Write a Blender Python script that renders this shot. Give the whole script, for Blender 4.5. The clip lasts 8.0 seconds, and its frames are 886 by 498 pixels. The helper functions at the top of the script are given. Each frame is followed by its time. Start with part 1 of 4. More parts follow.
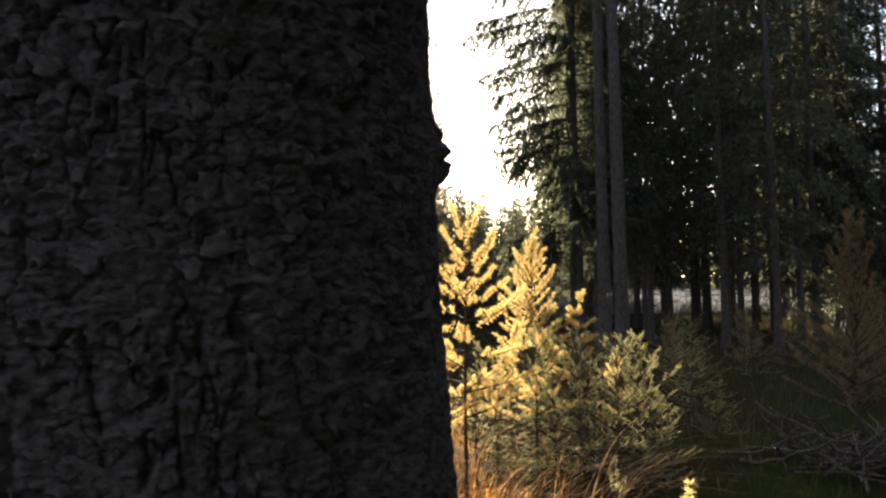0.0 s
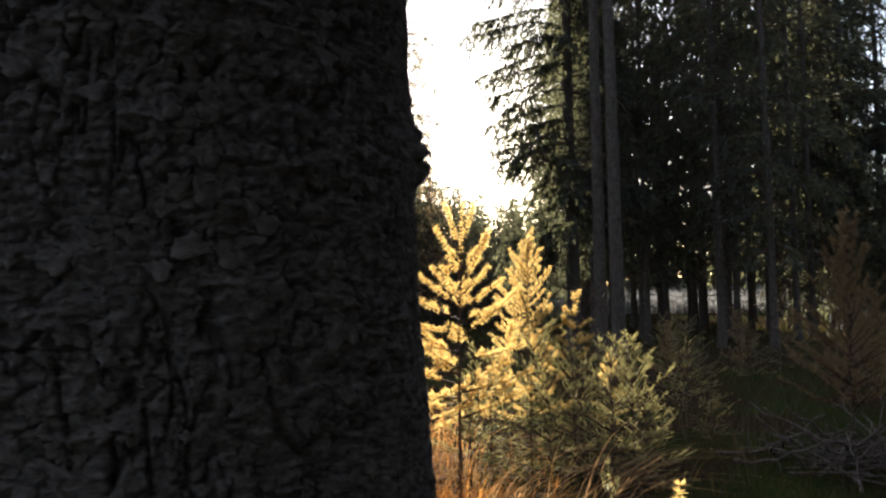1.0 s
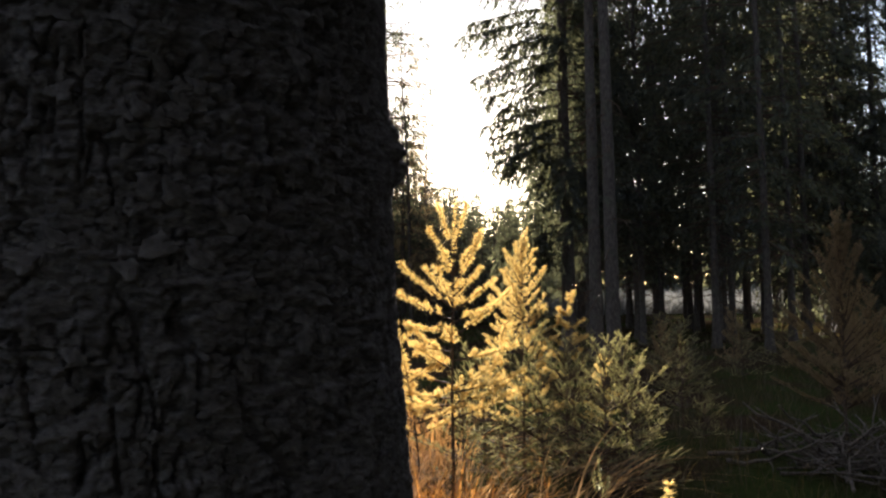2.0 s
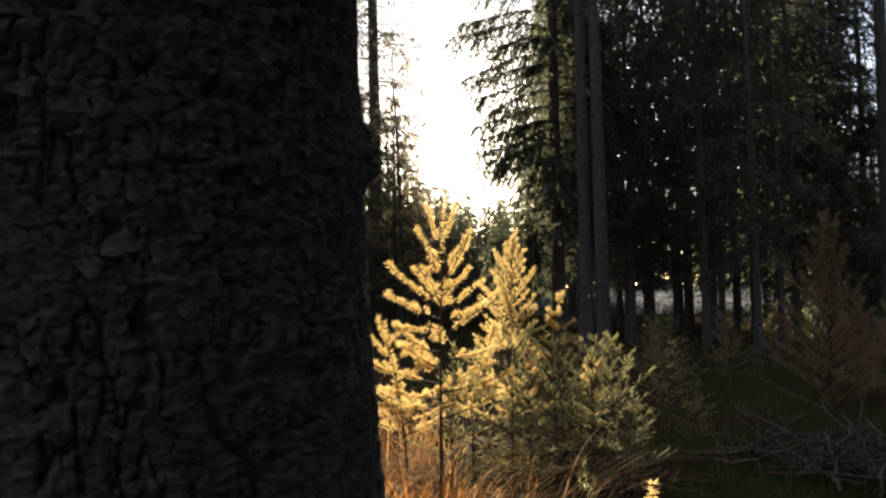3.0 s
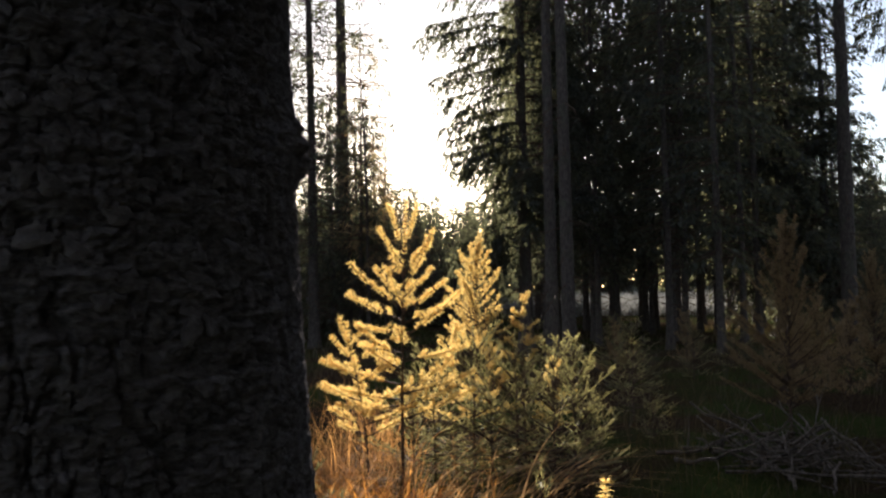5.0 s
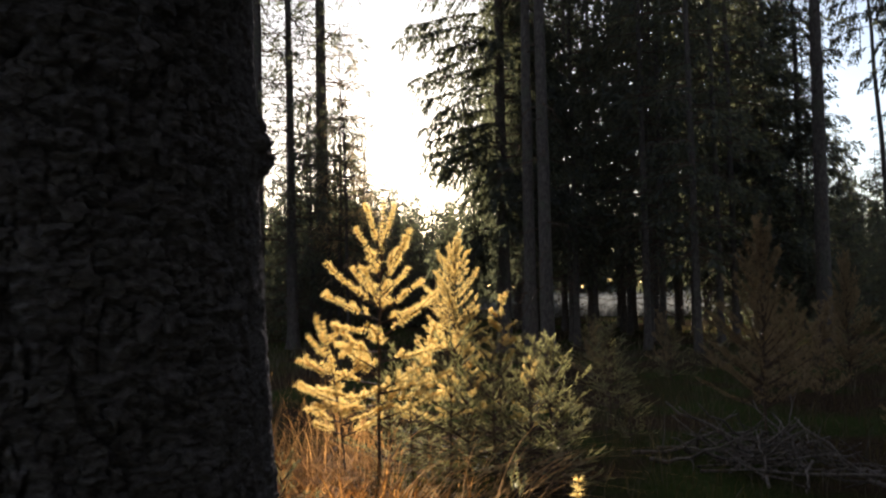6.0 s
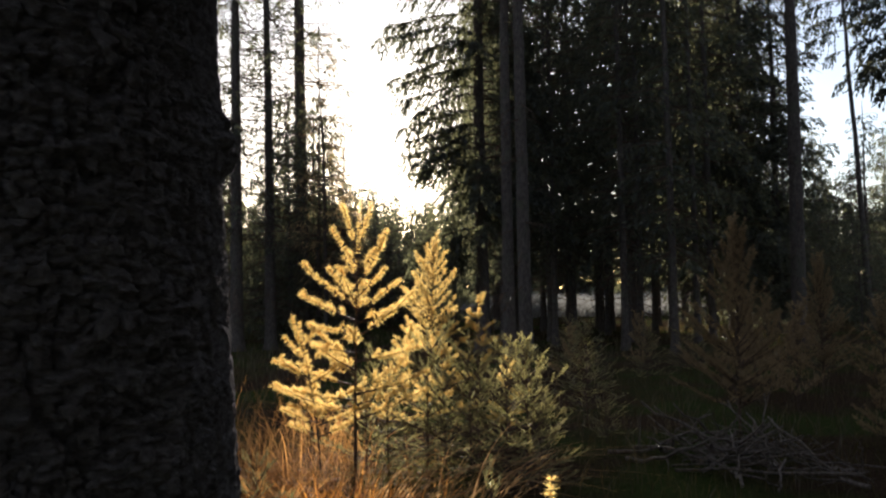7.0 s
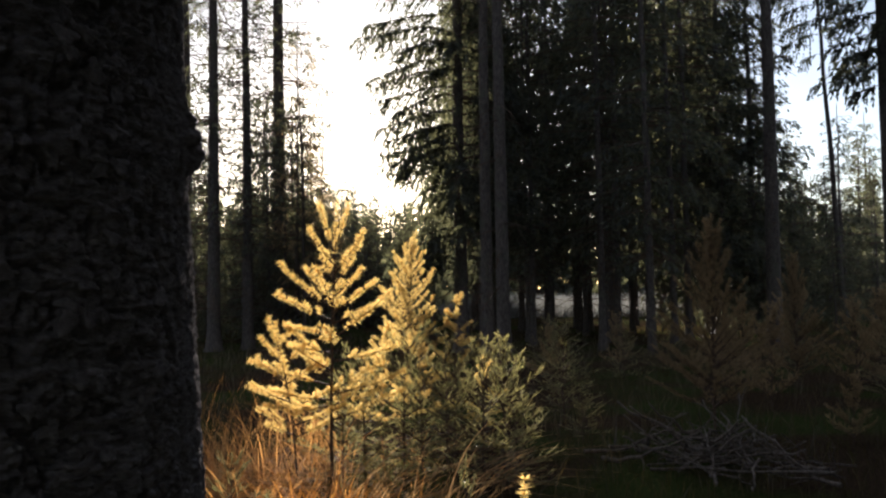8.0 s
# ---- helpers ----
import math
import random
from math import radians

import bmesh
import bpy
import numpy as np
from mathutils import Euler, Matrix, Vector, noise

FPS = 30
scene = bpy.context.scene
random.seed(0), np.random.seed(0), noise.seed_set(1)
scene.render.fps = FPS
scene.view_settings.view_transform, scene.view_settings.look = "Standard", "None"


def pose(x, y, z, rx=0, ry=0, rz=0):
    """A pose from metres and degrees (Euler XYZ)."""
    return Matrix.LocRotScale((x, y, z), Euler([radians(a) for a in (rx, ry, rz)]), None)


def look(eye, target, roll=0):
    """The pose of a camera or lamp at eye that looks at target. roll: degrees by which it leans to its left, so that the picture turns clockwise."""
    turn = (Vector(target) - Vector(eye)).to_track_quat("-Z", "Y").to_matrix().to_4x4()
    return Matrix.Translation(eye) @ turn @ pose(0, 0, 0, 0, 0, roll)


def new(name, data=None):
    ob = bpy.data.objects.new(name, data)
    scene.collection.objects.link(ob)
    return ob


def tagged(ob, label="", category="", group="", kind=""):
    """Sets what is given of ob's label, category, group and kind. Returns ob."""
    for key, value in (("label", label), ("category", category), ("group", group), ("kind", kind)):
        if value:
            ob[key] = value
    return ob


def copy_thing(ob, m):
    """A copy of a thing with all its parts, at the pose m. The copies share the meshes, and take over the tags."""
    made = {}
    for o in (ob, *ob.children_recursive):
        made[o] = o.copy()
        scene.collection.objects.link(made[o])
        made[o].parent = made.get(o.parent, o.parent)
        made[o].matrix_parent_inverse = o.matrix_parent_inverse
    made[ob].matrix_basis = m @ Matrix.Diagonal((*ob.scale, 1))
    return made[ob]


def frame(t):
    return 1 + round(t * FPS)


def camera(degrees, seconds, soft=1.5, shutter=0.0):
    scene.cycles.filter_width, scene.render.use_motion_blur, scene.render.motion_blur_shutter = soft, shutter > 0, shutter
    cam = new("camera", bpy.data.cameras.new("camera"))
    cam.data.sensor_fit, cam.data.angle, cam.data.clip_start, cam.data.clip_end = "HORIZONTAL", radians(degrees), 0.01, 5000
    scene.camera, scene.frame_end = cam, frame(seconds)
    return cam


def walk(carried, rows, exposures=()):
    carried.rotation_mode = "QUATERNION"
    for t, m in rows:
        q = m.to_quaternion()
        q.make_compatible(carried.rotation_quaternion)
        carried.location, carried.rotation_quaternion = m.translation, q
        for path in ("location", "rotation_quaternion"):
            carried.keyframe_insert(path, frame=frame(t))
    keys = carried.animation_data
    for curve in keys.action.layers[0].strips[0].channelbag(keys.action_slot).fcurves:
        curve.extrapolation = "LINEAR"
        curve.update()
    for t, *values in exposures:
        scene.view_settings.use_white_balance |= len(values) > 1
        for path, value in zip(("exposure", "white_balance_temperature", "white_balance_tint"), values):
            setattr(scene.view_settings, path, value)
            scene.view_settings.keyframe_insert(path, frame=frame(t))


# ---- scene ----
cam = camera(54.3, 8.0, soft=2.3)
PATH = [
    (0.0, 0.0009, 0.0018, 1.4188, 0.111, 2.597, 1.383),
    (0.5, 0.0121, 0.0034, 1.4196, 0.012, 2.601, 1.383),
    (1.0, 0.0236, 0.0045, 1.4198, -0.058, 2.608, 1.383),
    (1.5, 0.0353, 0.0051, 1.4194, -0.149, 2.618, 1.380),
    (3.0, 0.0708, 0.0046, 1.4159, -0.845, 2.655, 1.358),
    (3.5, 0.0826, 0.0038, 1.4141, -1.254, 2.668, 1.345),
    (4.0, 0.0941, 0.0027, 1.4121, -1.745, 2.681, 1.329),
    (4.5, 0.1054, 0.0014, 1.4101, -2.307, 2.693, 1.309),
    (6.0, 0.1369, -0.0036, 1.4039, -4.252, 2.719, 1.224),
    (6.5, 0.1463, -0.0054, 1.4021, -4.935, 2.723, 1.187),
    (7.0, 0.1550, -0.0072, 1.4005, -5.620, 2.723, 1.144),
    (7.5, 0.1631, -0.0090, 1.3992, -6.306, 2.719, 1.096),
    (8.0, 0.1702, -0.0108, 1.3983, -7.002, 2.710, 1.042),
]
EXPOSURE = 2.06
walk(cam, [(t, pose(x, y, z, 90 + pitch, roll, yaw)) for t, x, y, z, yaw, pitch, roll in PATH],
     [(t, EXPOSURE + e, 6100, 13) for t, e in ((0.0, 0.40), (1.5, 0.18), (3.0, -0.08), (5.0, -0.15), (8.0, -0.2))])

# ---- sky and sun: a low sun ahead, in the gap between the stands ----
SUN_AZ, SUN_EL = 1.2, 9.6
world = bpy.data.worlds.new("sky")
scene.world = world
world.use_nodes = True
wn = world.node_tree.nodes
sky = wn.new("ShaderNodeTexSky")
sky.sky_type = "NISHITA"
sky.sun_disc = False
sky.sun_elevation, sky.sun_rotation = radians(SUN_EL), radians(SUN_AZ)
sky.dust_density = 0.45
sky.air_density = 0.8
# thin even veil of high cloud over the clear sky
veil = wn.new("ShaderNodeVectorMath")
veil.operation = "ADD"
veil.inputs[1].default_value = (1.35, 1.15, 1.0)
world.node_tree.links.new(sky.outputs[0], veil.inputs[0])
world.node_tree.links.new(veil.outputs[0], wn["Background"].inputs[0])
wn["Background"].inputs[1].default_value = 0.050
sun = new("sun", bpy.data.lights.new("sun", "SUN"))
sun.data.energy, sun.data.angle, sun.data.color = 5.0, radians(0.55), (1.0, 0.91, 0.78)
sx, sy = math.sin(radians(SUN_AZ)), math.cos(radians(SUN_AZ))
ce, se = math.cos(radians(SUN_EL)), math.sin(radians(SUN_EL))
sun.matrix_world = look((sx * ce * 40, sy * ce * 40, se * 40), (0, 0, 0))


# ---- materials ----
def nodes_of(name):
    m = bpy.data.materials.new(name)
    m.use_nodes = True
    return m, m.node_tree.nodes, m.node_tree.links


def ramp(n, stops):
    r = n.new("ShaderNodeValToRGB")
    while len(r.color_ramp.elements) < len(stops):
        r.color_ramp.elements.new(0.5)
    for e, (p, c) in zip(r.color_ramp.elements, stops):
        e.position, e.color = p, (*c, 1)
    return r


def bark_material(name, dark, light, scale, bump, moss=None, rough=0.85, gloss=0.06, stretch=0.45, ends=(0.3, 0.72)):
    """Bark: two scales of mottling, stretched along the trunk, fine relief."""
    m, n, l = nodes_of(name)
    b = n["Principled BSDF"]
    co = n.new("ShaderNodeTexCoord")
    mp = n.new("ShaderNodeMapping")
    mp.inputs["Scale"].default_value = (1, 1, stretch)
    l.new(co.outputs["Object"], mp.inputs[0])
    n1 = n.new("ShaderNodeTexNoise")
    n1.inputs["Scale"].default_value, n1.inputs["Detail"].default_value = scale, 6
    n1.inputs["Roughness"].default_value = 0.65
    l.new(mp.outputs[0], n1.inputs[0])
    n2 = n.new("ShaderNodeTexNoise")
    n2.inputs["Scale"].default_value, n2.inputs["Detail"].default_value = scale * 0.12, 3
    l.new(co.outputs["Object"], n2.inputs[0])
    r = ramp(n, [(ends[0], dark), (ends[1], light)])
    l.new(n1.outputs[0], r.inputs[0])
    out = r.outputs[0]
    if moss:
        mx = n.new("ShaderNodeMix")
        mx.data_type = "RGBA"
        rr = ramp(n, [(0.52, (0, 0, 0)), (0.7, (0.6, 0.6, 0.6))])
        l.new(n2.outputs[0], rr.inputs[0])
        l.new(rr.outputs[0], mx.inputs[0])
        l.new(out, mx.inputs[6])
        mx.inputs[7].default_value = (*moss, 1)
        out = mx.outputs[2]
    l.new(out, b.inputs["Base Color"])
    b.inputs["Roughness"].default_value = rough
    b.inputs["Specular IOR Level"].default_value = gloss
    bp = n.new("ShaderNodeBump")
    bp.inputs["Strength"].default_value, bp.inputs["Distance"].default_value = bump, 0.01
    l.new(n1.outputs[0], bp.inputs["Height"])
    l.new(bp.outputs[0], b.inputs["Normal"])
    return m


def leaf_material(name, dark, light, through_light, share, gloss=0.03, rough=0.5):
    """Needles and blades: every one its own tone, light comes through them."""
    m, n, l = nodes_of(name)
    n.remove(n["Principled BSDF"])
    g = n.new("ShaderNodeNewGeometry")
    ns = n.new("ShaderNodeTexNoise")
    ns.inputs["Scale"].default_value = 1.7
    co = n.new("ShaderNodeTexCoord")
    l.new(co.outputs["Object"], ns.inputs[0])
    mix = n.new("ShaderNodeMath")
    mix.operation = "MULTIPLY_ADD"
    mix.inputs[1].default_value = 0.55
    l.new(g.outputs["Random Per Island"], mix.inputs[0])
    half = n.new("ShaderNodeMath")
    half.operation = "MULTIPLY"
    half.inputs[1].default_value = 0.45
    l.new(ns.outputs[0], half.inputs[0])
    l.new(half.outputs[0], mix.inputs[2])
    r = ramp(n, [(0.1, dark), (0.9, light)])
    l.new(mix.outputs[0], r.inputs[0])
    d, t, gl = n.new("ShaderNodeBsdfDiffuse"), n.new("ShaderNodeBsdfTranslucent"), n.new("ShaderNodeBsdfGlossy")
    l.new(r.outputs[0], d.inputs[0])
    tint = n.new("ShaderNodeMix")
    tint.data_type, tint.blend_type = "RGBA", "MULTIPLY"
    tint.inputs[0].default_value = 1
    l.new(r.outputs[0], tint.inputs[6])
    tint.inputs[7].default_value = (*through_light, 1)
    l.new(tint.outputs[2], t.inputs[0])
    gl.inputs["Roughness"].default_value = rough
    gl.inputs[0].default_value = (0.9, 0.9, 0.85, 1)
    a, b = n.new("ShaderNodeMixShader"), n.new("ShaderNodeMixShader")
    a.inputs[0].default_value, b.inputs[0].default_value = share, gloss
    l.new(d.outputs[0], a.inputs[1]), l.new(t.outputs[0], a.inputs[2])
    l.new(a.outputs[0], b.inputs[1]), l.new(gl.outputs[0], b.inputs[2])
    l.new(b.outputs[0], n["Material Output"].inputs[0])
    return m


BARK = bark_material("spruce_bark", (0.063, 0.057, 0.057), (0.192, 0.175, 0.177), 70, 0.9, rough=0.8, gloss=0.0, stretch=2.0, ends=(0.32, 0.70))
FAR_BARK = bark_material("forest_bark", (0.035, 0.029, 0.026), (0.125, 0.104, 0.094), 24, 0.8, (0.075, 0.080, 0.055))
TWIG = bark_material("twig_bark", (0.045, 0.03, 0.022), (0.13, 0.09, 0.065), 60, 0.4)
DEAD_WOOD = bark_material("dead_wood", (0.022, 0.018, 0.015), (0.20, 0.165, 0.14), 40, 0.5, rough=0.6)
SPRUCE = leaf_material("spruce_needles", (0.007, 0.010, 0.011), (0.050, 0.058, 0.052), (5.6, 4.6, 2.4), 0.42)
YOUNG = leaf_material("young_spruce_needles", (0.012, 0.015, 0.008), (0.150, 0.140, 0.078), (4.9, 4.4, 2.8), 0.58, 0.08, 0.42)
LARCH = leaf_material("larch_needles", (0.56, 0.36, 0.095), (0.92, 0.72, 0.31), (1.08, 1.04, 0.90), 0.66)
# darker, browner tone than the golden larch
LARCH_DULL = leaf_material("brown_larch_needles", (0.15, 0.10, 0.056), (0.44, 0.32, 0.185), (1.0, 0.93, 0.7), 0.5)
# dry and rust grass tones raised to make up for sun the saplings block
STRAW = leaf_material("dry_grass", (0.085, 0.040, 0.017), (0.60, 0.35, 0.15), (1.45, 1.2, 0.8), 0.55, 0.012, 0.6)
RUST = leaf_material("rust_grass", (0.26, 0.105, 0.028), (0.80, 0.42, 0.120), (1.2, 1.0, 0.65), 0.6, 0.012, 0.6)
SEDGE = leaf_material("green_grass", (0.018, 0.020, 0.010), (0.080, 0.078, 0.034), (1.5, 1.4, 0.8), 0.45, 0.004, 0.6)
# straw greyed and lightened, the distant haze is put into this colour
HAZY_FIELD = leaf_material("hazy_field_straw", (0.14, 0.135, 0.125), (0.27, 0.265, 0.245), (1.0, 1.0, 0.98), 0.4)
# reed tone brightened in place of sun that the thicket keeps off
REED = leaf_material("reed_grass", (0.070, 0.042, 0.022), (0.50, 0.34, 0.19), (1.8, 1.55, 1.1), 0.6, 0.004, 0.6)
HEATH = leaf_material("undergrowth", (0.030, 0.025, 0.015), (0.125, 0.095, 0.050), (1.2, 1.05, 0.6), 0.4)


def ground_material():
    m, n, l = nodes_of("forest_floor")
    b = n["Principled BSDF"]
    co = n.new("ShaderNodeTexCoord")
    big, fine = n.new("ShaderNodeTexNoise"), n.new("ShaderNodeTexNoise")
    big.inputs["Scale"].default_value, big.inputs["Detail"].default_value = 0.55, 5
    fine.inputs["Scale"].default_value, fine.inputs["Detail"].default_value = 28, 6
    l.new(co.outputs["Object"], big.inputs[0]), l.new(co.outputs["Object"], fine.inputs[0])
    litter = ramp(n, [(0.3, (0.016, 0.011, 0.008)), (0.7, (0.055, 0.037, 0.023))])
    moss = ramp(n, [(0.3, (0.018, 0.028, 0.008)), (0.75, (0.045, 0.052, 0.018))])
    l.new(fine.outputs[0], litter.inputs[0]), l.new(fine.outputs[0], moss.inputs[0])
    sel = ramp(n, [(0.45, (0, 0, 0)), (0.58, (1, 1, 1))])
    l.new(big.outputs[0], sel.inputs[0])
    mx = n.new("ShaderNodeMix")
    mx.data_type = "RGBA"
    l.new(sel.outputs[0], mx.inputs[0]), l.new(litter.outputs[0], mx.inputs[6]), l.new(moss.outputs[0], mx.inputs[7])
    l.new(mx.outputs[2], b.inputs["Base Color"])
    b.inputs["Roughness"].default_value = 0.95
    b.inputs["Specular IOR Level"].default_value = 0.0
    bp = n.new("ShaderNodeBump")
    bp.inputs["Strength"].default_value, bp.inputs["Distance"].default_value = 0.5, 0.015
    l.new(fine.outputs[0], bp.inputs["Height"]), l.new(bp.outputs[0], b.inputs["Normal"])
    return m


SOIL = ground_material()


# ---- mesh helpers ----
class Soup:
    """Gathers polygons with vertices in numpy arrays and makes one mesh of them."""

    def __init__(self):
        self.v, self.polys, self.count = [], [], 0

    def flakes(self, quads):
        """quads: (n, k, 3), n separate polygons of k corners."""
        n, k = quads.shape[:2]
        self.v.append(quads.reshape(-1, 3))
        self.polys.append(np.arange(n * k).reshape(n, k) + self.count)
        self.count += n * k

    def sheet(self, verts, faces):
        self.v.append(verts)
        self.polys.append(faces + self.count)
        self.count += len(verts)

    def tube(self, pts, radii, sides=6):
        """A round tapering tube through pts (n, 3), closed at its end."""
        pts, radii = np.asarray(pts, float), np.asarray(radii, float)
        d = np.gradient(pts, axis=0)
        d /= np.linalg.norm(d, axis=1)[:, None] + 1e-12
        ref = np.where(abs(d[:, 2:3]) > 0.9, [[1.0, 0, 0]], [[0, 0, 1.0]])
        a = np.cross(d, ref)
        a /= np.linalg.norm(a, axis=1)[:, None]
        b = np.cross(d, a)
        w = np.arange(sides) * 2 * np.pi / sides
        ring = a[:, None] * np.cos(w)[None, :, None] + b[:, None] * np.sin(w)[None, :, None]
        v = (pts[:, None] + ring * radii[:, None, None]).reshape(-1, 3)
        n = len(pts)
        i, j = np.meshgrid(np.arange(n - 1), np.arange(sides), indexing="ij")
        q = np.stack([i * sides + j, i * sides + (j + 1) % sides, (i + 1) * sides + (j + 1) % sides, (i + 1) * sides + j], -1)
        self.sheet(v, q.reshape(-1, 4))
        self.polys.append(np.arange(sides)[None] + self.count - sides)

    def mesh(self, name, material, smooth=False):
        me = bpy.data.meshes.new(name)
        v = np.concatenate(self.v).astype(np.float32)
        corner = np.concatenate([p.ravel() for p in self.polys]).astype(np.int32)
        sizes = np.concatenate([np.full(len(p), p.shape[1]) for p in self.polys])
        start = np.concatenate([[0], np.cumsum(sizes)[:-1]]).astype(np.int32)
        me.vertices.add(len(v)), me.loops.add(len(corner)), me.polygons.add(len(sizes))
        me.vertices.foreach_set("co", v.ravel())
        me.loops.foreach_set("vertex_index", corner)
        me.polygons.foreach_set("loop_start", start)
        if smooth:
            me.polygons.foreach_set("use_smooth", np.ones(len(sizes), bool))
        me.update(calc_edges=True)
        me.materials.append(material)
        return me


def part(name, soup, material, parent=None, label="", smooth=False):
    """Links a soup (or a ready mesh) as one object, under parent."""
    ob = new(name, soup.mesh(name, material, smooth) if isinstance(soup, Soup) else soup)
    ob.parent = parent
    return tagged(ob, label)


def unit(v):
    return v / (np.linalg.norm(v, axis=-1, keepdims=True) + 1e-12)


def value_noise(x, y, seed):
    """Smooth noise from -1 to 1 on a lattice of whole numbers."""
    r = np.random.default_rng(seed).uniform(-1, 1, (64, 64))
    xi, yi = np.floor(x).astype(int), np.floor(y).astype(int)
    fx, fy = x - xi, y - yi
    fx, fy = fx * fx * (3 - 2 * fx), fy * fy * (3 - 2 * fy)
    a, b = r[xi % 64, yi % 64], r[(xi + 1) % 64, yi % 64]
    c, d = r[xi % 64, (yi + 1) % 64], r[(xi + 1) % 64, (yi + 1) % 64]
    return (a * (1 - fx) + b * fx) * (1 - fy) + (c * (1 - fx) + d * fx) * fy


def fractal(x, y, seed, octaves=4):
    return sum(value_noise(x * 2**k, y * 2**k, seed + k) / 2**k for k in range(octaves))


def cells(x, y, seed):
    """Nearest and second distance to scattered points, one in each whole-number cell; a random number of the nearest and the way to it."""
    r = np.random.default_rng(seed).uniform(0, 1, (64, 64, 3))
    xi, yi = np.floor(x).astype(int), np.floor(y).astype(int)
    f1, f2, who, ox, oy = np.full(x.shape, 9.0), np.full(x.shape, 9.0), np.zeros(x.shape), np.zeros(x.shape), np.zeros(x.shape)
    for dx in (-1, 0, 1):
        for dy in (-1, 0, 1):
            c = r[(xi + dx) % 64, (yi + dy) % 64]
            gx, gy = xi + dx + c[..., 0] - x, yi + dy + c[..., 1] - y
            d = 0.35 * np.hypot(gx, gy) + 0.65 * np.maximum(np.abs(gx), np.abs(gy))
            near = d < f1
            f2 = np.where(near, f1, np.minimum(f2, d))
            who, ox, oy = np.where(near, c[..., 2], who), np.where(near, gx, ox), np.where(near, gy, oy)
            f1 = np.where(near, d, f1)
    return f1, f2, who, ox, oy


# ---- ground: one sheet to the horizon ----
def ground_height(x, y):
    near = np.clip(1 - np.hypot(x, y) / 70, 0, 1)
    return near * (0.05 * fractal(x * 0.5, y * 0.5, 11) + 0.02 * fractal(x * 3, y * 3, 31, 3)) - 0.03


def build_ground():
    s = np.linspace(-1, 1, 171)
    axis = 9 * s + 1500 * s**9
    gx, gy = np.meshgrid(axis * 1.2, axis + 9, indexing="ij")
    v = np.stack([gx, gy, ground_height(gx, gy)], -1).reshape(-1, 3)
    n = len(s)
    i, j = np.meshgrid(np.arange(n - 1), np.arange(n - 1), indexing="ij")
    f = np.stack([i * n + j, (i + 1) * n + j, (i + 1) * n + j + 1, i * n + j + 1], -1).reshape(-1, 4)
    soup = Soup()
    soup.sheet(v, f)
    tagged(part("ground", soup, SOIL, smooth=True), "dark forest floor of needle litter and moss", "ground", kind="structure")


build_ground()


# ---- forest trees ----
def crown_meshes(seed, height, base, reach, whorl, twigs, spray, sparse=1.0, droop=0.35, clear=0.0, slim=0.10, hang=0.25):
    """Needle sprays and limbs of a conifer; the sprays hang from side twigs of drooping limbs."""
    rng = np.random.default_rng(seed)
    leaves, wood = Soup(), Soup()
    z = base
    while z < height - 0.25:
        rel = (height - z) / (height - base)
        for k in range(rng.integers(4, 7)):
            az = rng.uniform(0, 2 * np.pi)
            length = reach * (0.12 + 0.88 * rel**0.75) * rng.uniform(0.55, 1.15)
            if rel > 0.72:
                length *= 0.55 + 0.45 * (1 - rel) / 0.28
            out = np.array([math.cos(az), math.sin(az), 0])
            side = np.array([-out[1], out[0], 0])
            rise = rng.uniform(-0.25, 0.1) + 0.45 * (1 - rel)
            t = np.linspace(0, 1, 3)
            z0 = z + rng.uniform(-0.15, 0.15)

            def along(u):
                return out * (length * u)[:, None] + np.array([0, 0, 1.0]) * (z0 + length * (rise * u - droop * u**2 + 0.18 * u**4))[:, None]

            wood.tube(along(t), 0.018 * (1 - 0.85 * t) * (0.5 + 0.5 * rel) + 0.003, 3)
            nt = max(4, int(length * twigs * (0.35 if z > 10.5 else 1.0)))
            u = 0.12 + clear + (0.88 - clear) * rng.uniform(0, 1, nt) ** 0.75
            sgn = rng.choice([-1.0, 1.0], nt)
            tl = length * 0.34 * (1.05 - 0.7 * u) * rng.uniform(0.5, 1.3, nt) + 0.10
            td = unit(out * rng.uniform(0.3, 0.9, nt)[:, None] + side * (sgn * rng.uniform(0.3, 1, nt))[:, None] + np.array([0, 0, -1.0]) * rng.uniform(0.1, 0.5 + 2 * hang, nt)[:, None])
            ns = np.maximum(2, (tl * 20 * sparse).astype(int))
            idx = np.repeat(np.arange(nt), ns)
            m = len(idx)
            w = rng.uniform(0, 1, m)
            p = along(u)[idx] + td[idx] * (tl[idx] * w)[:, None]
            p[:, 2] -= 0.25 * tl[idx] * w**2
            d = unit(td[idx] + rng.normal(0, 0.42, (m, 3)) + np.array([0, 0, -1.0]) * rng.uniform(0.0, 0.6 + hang, m)[:, None])
            q = unit(np.cross(d, rng.normal(0, 1, (m, 3))))
            ln = spray * rng.uniform(0.6, 1.5, m)[:, None]
            wd = ln * rng.uniform(0.7, 1.3, m)[:, None] * slim
            leaves.flakes(np.stack([p, p + d * ln * 0.45 + q * wd, p + d * ln, p + d * ln * 0.45 - q * wd], 1))
        z += whorl * rng.uniform(0.7, 1.3)
    return leaves, wood


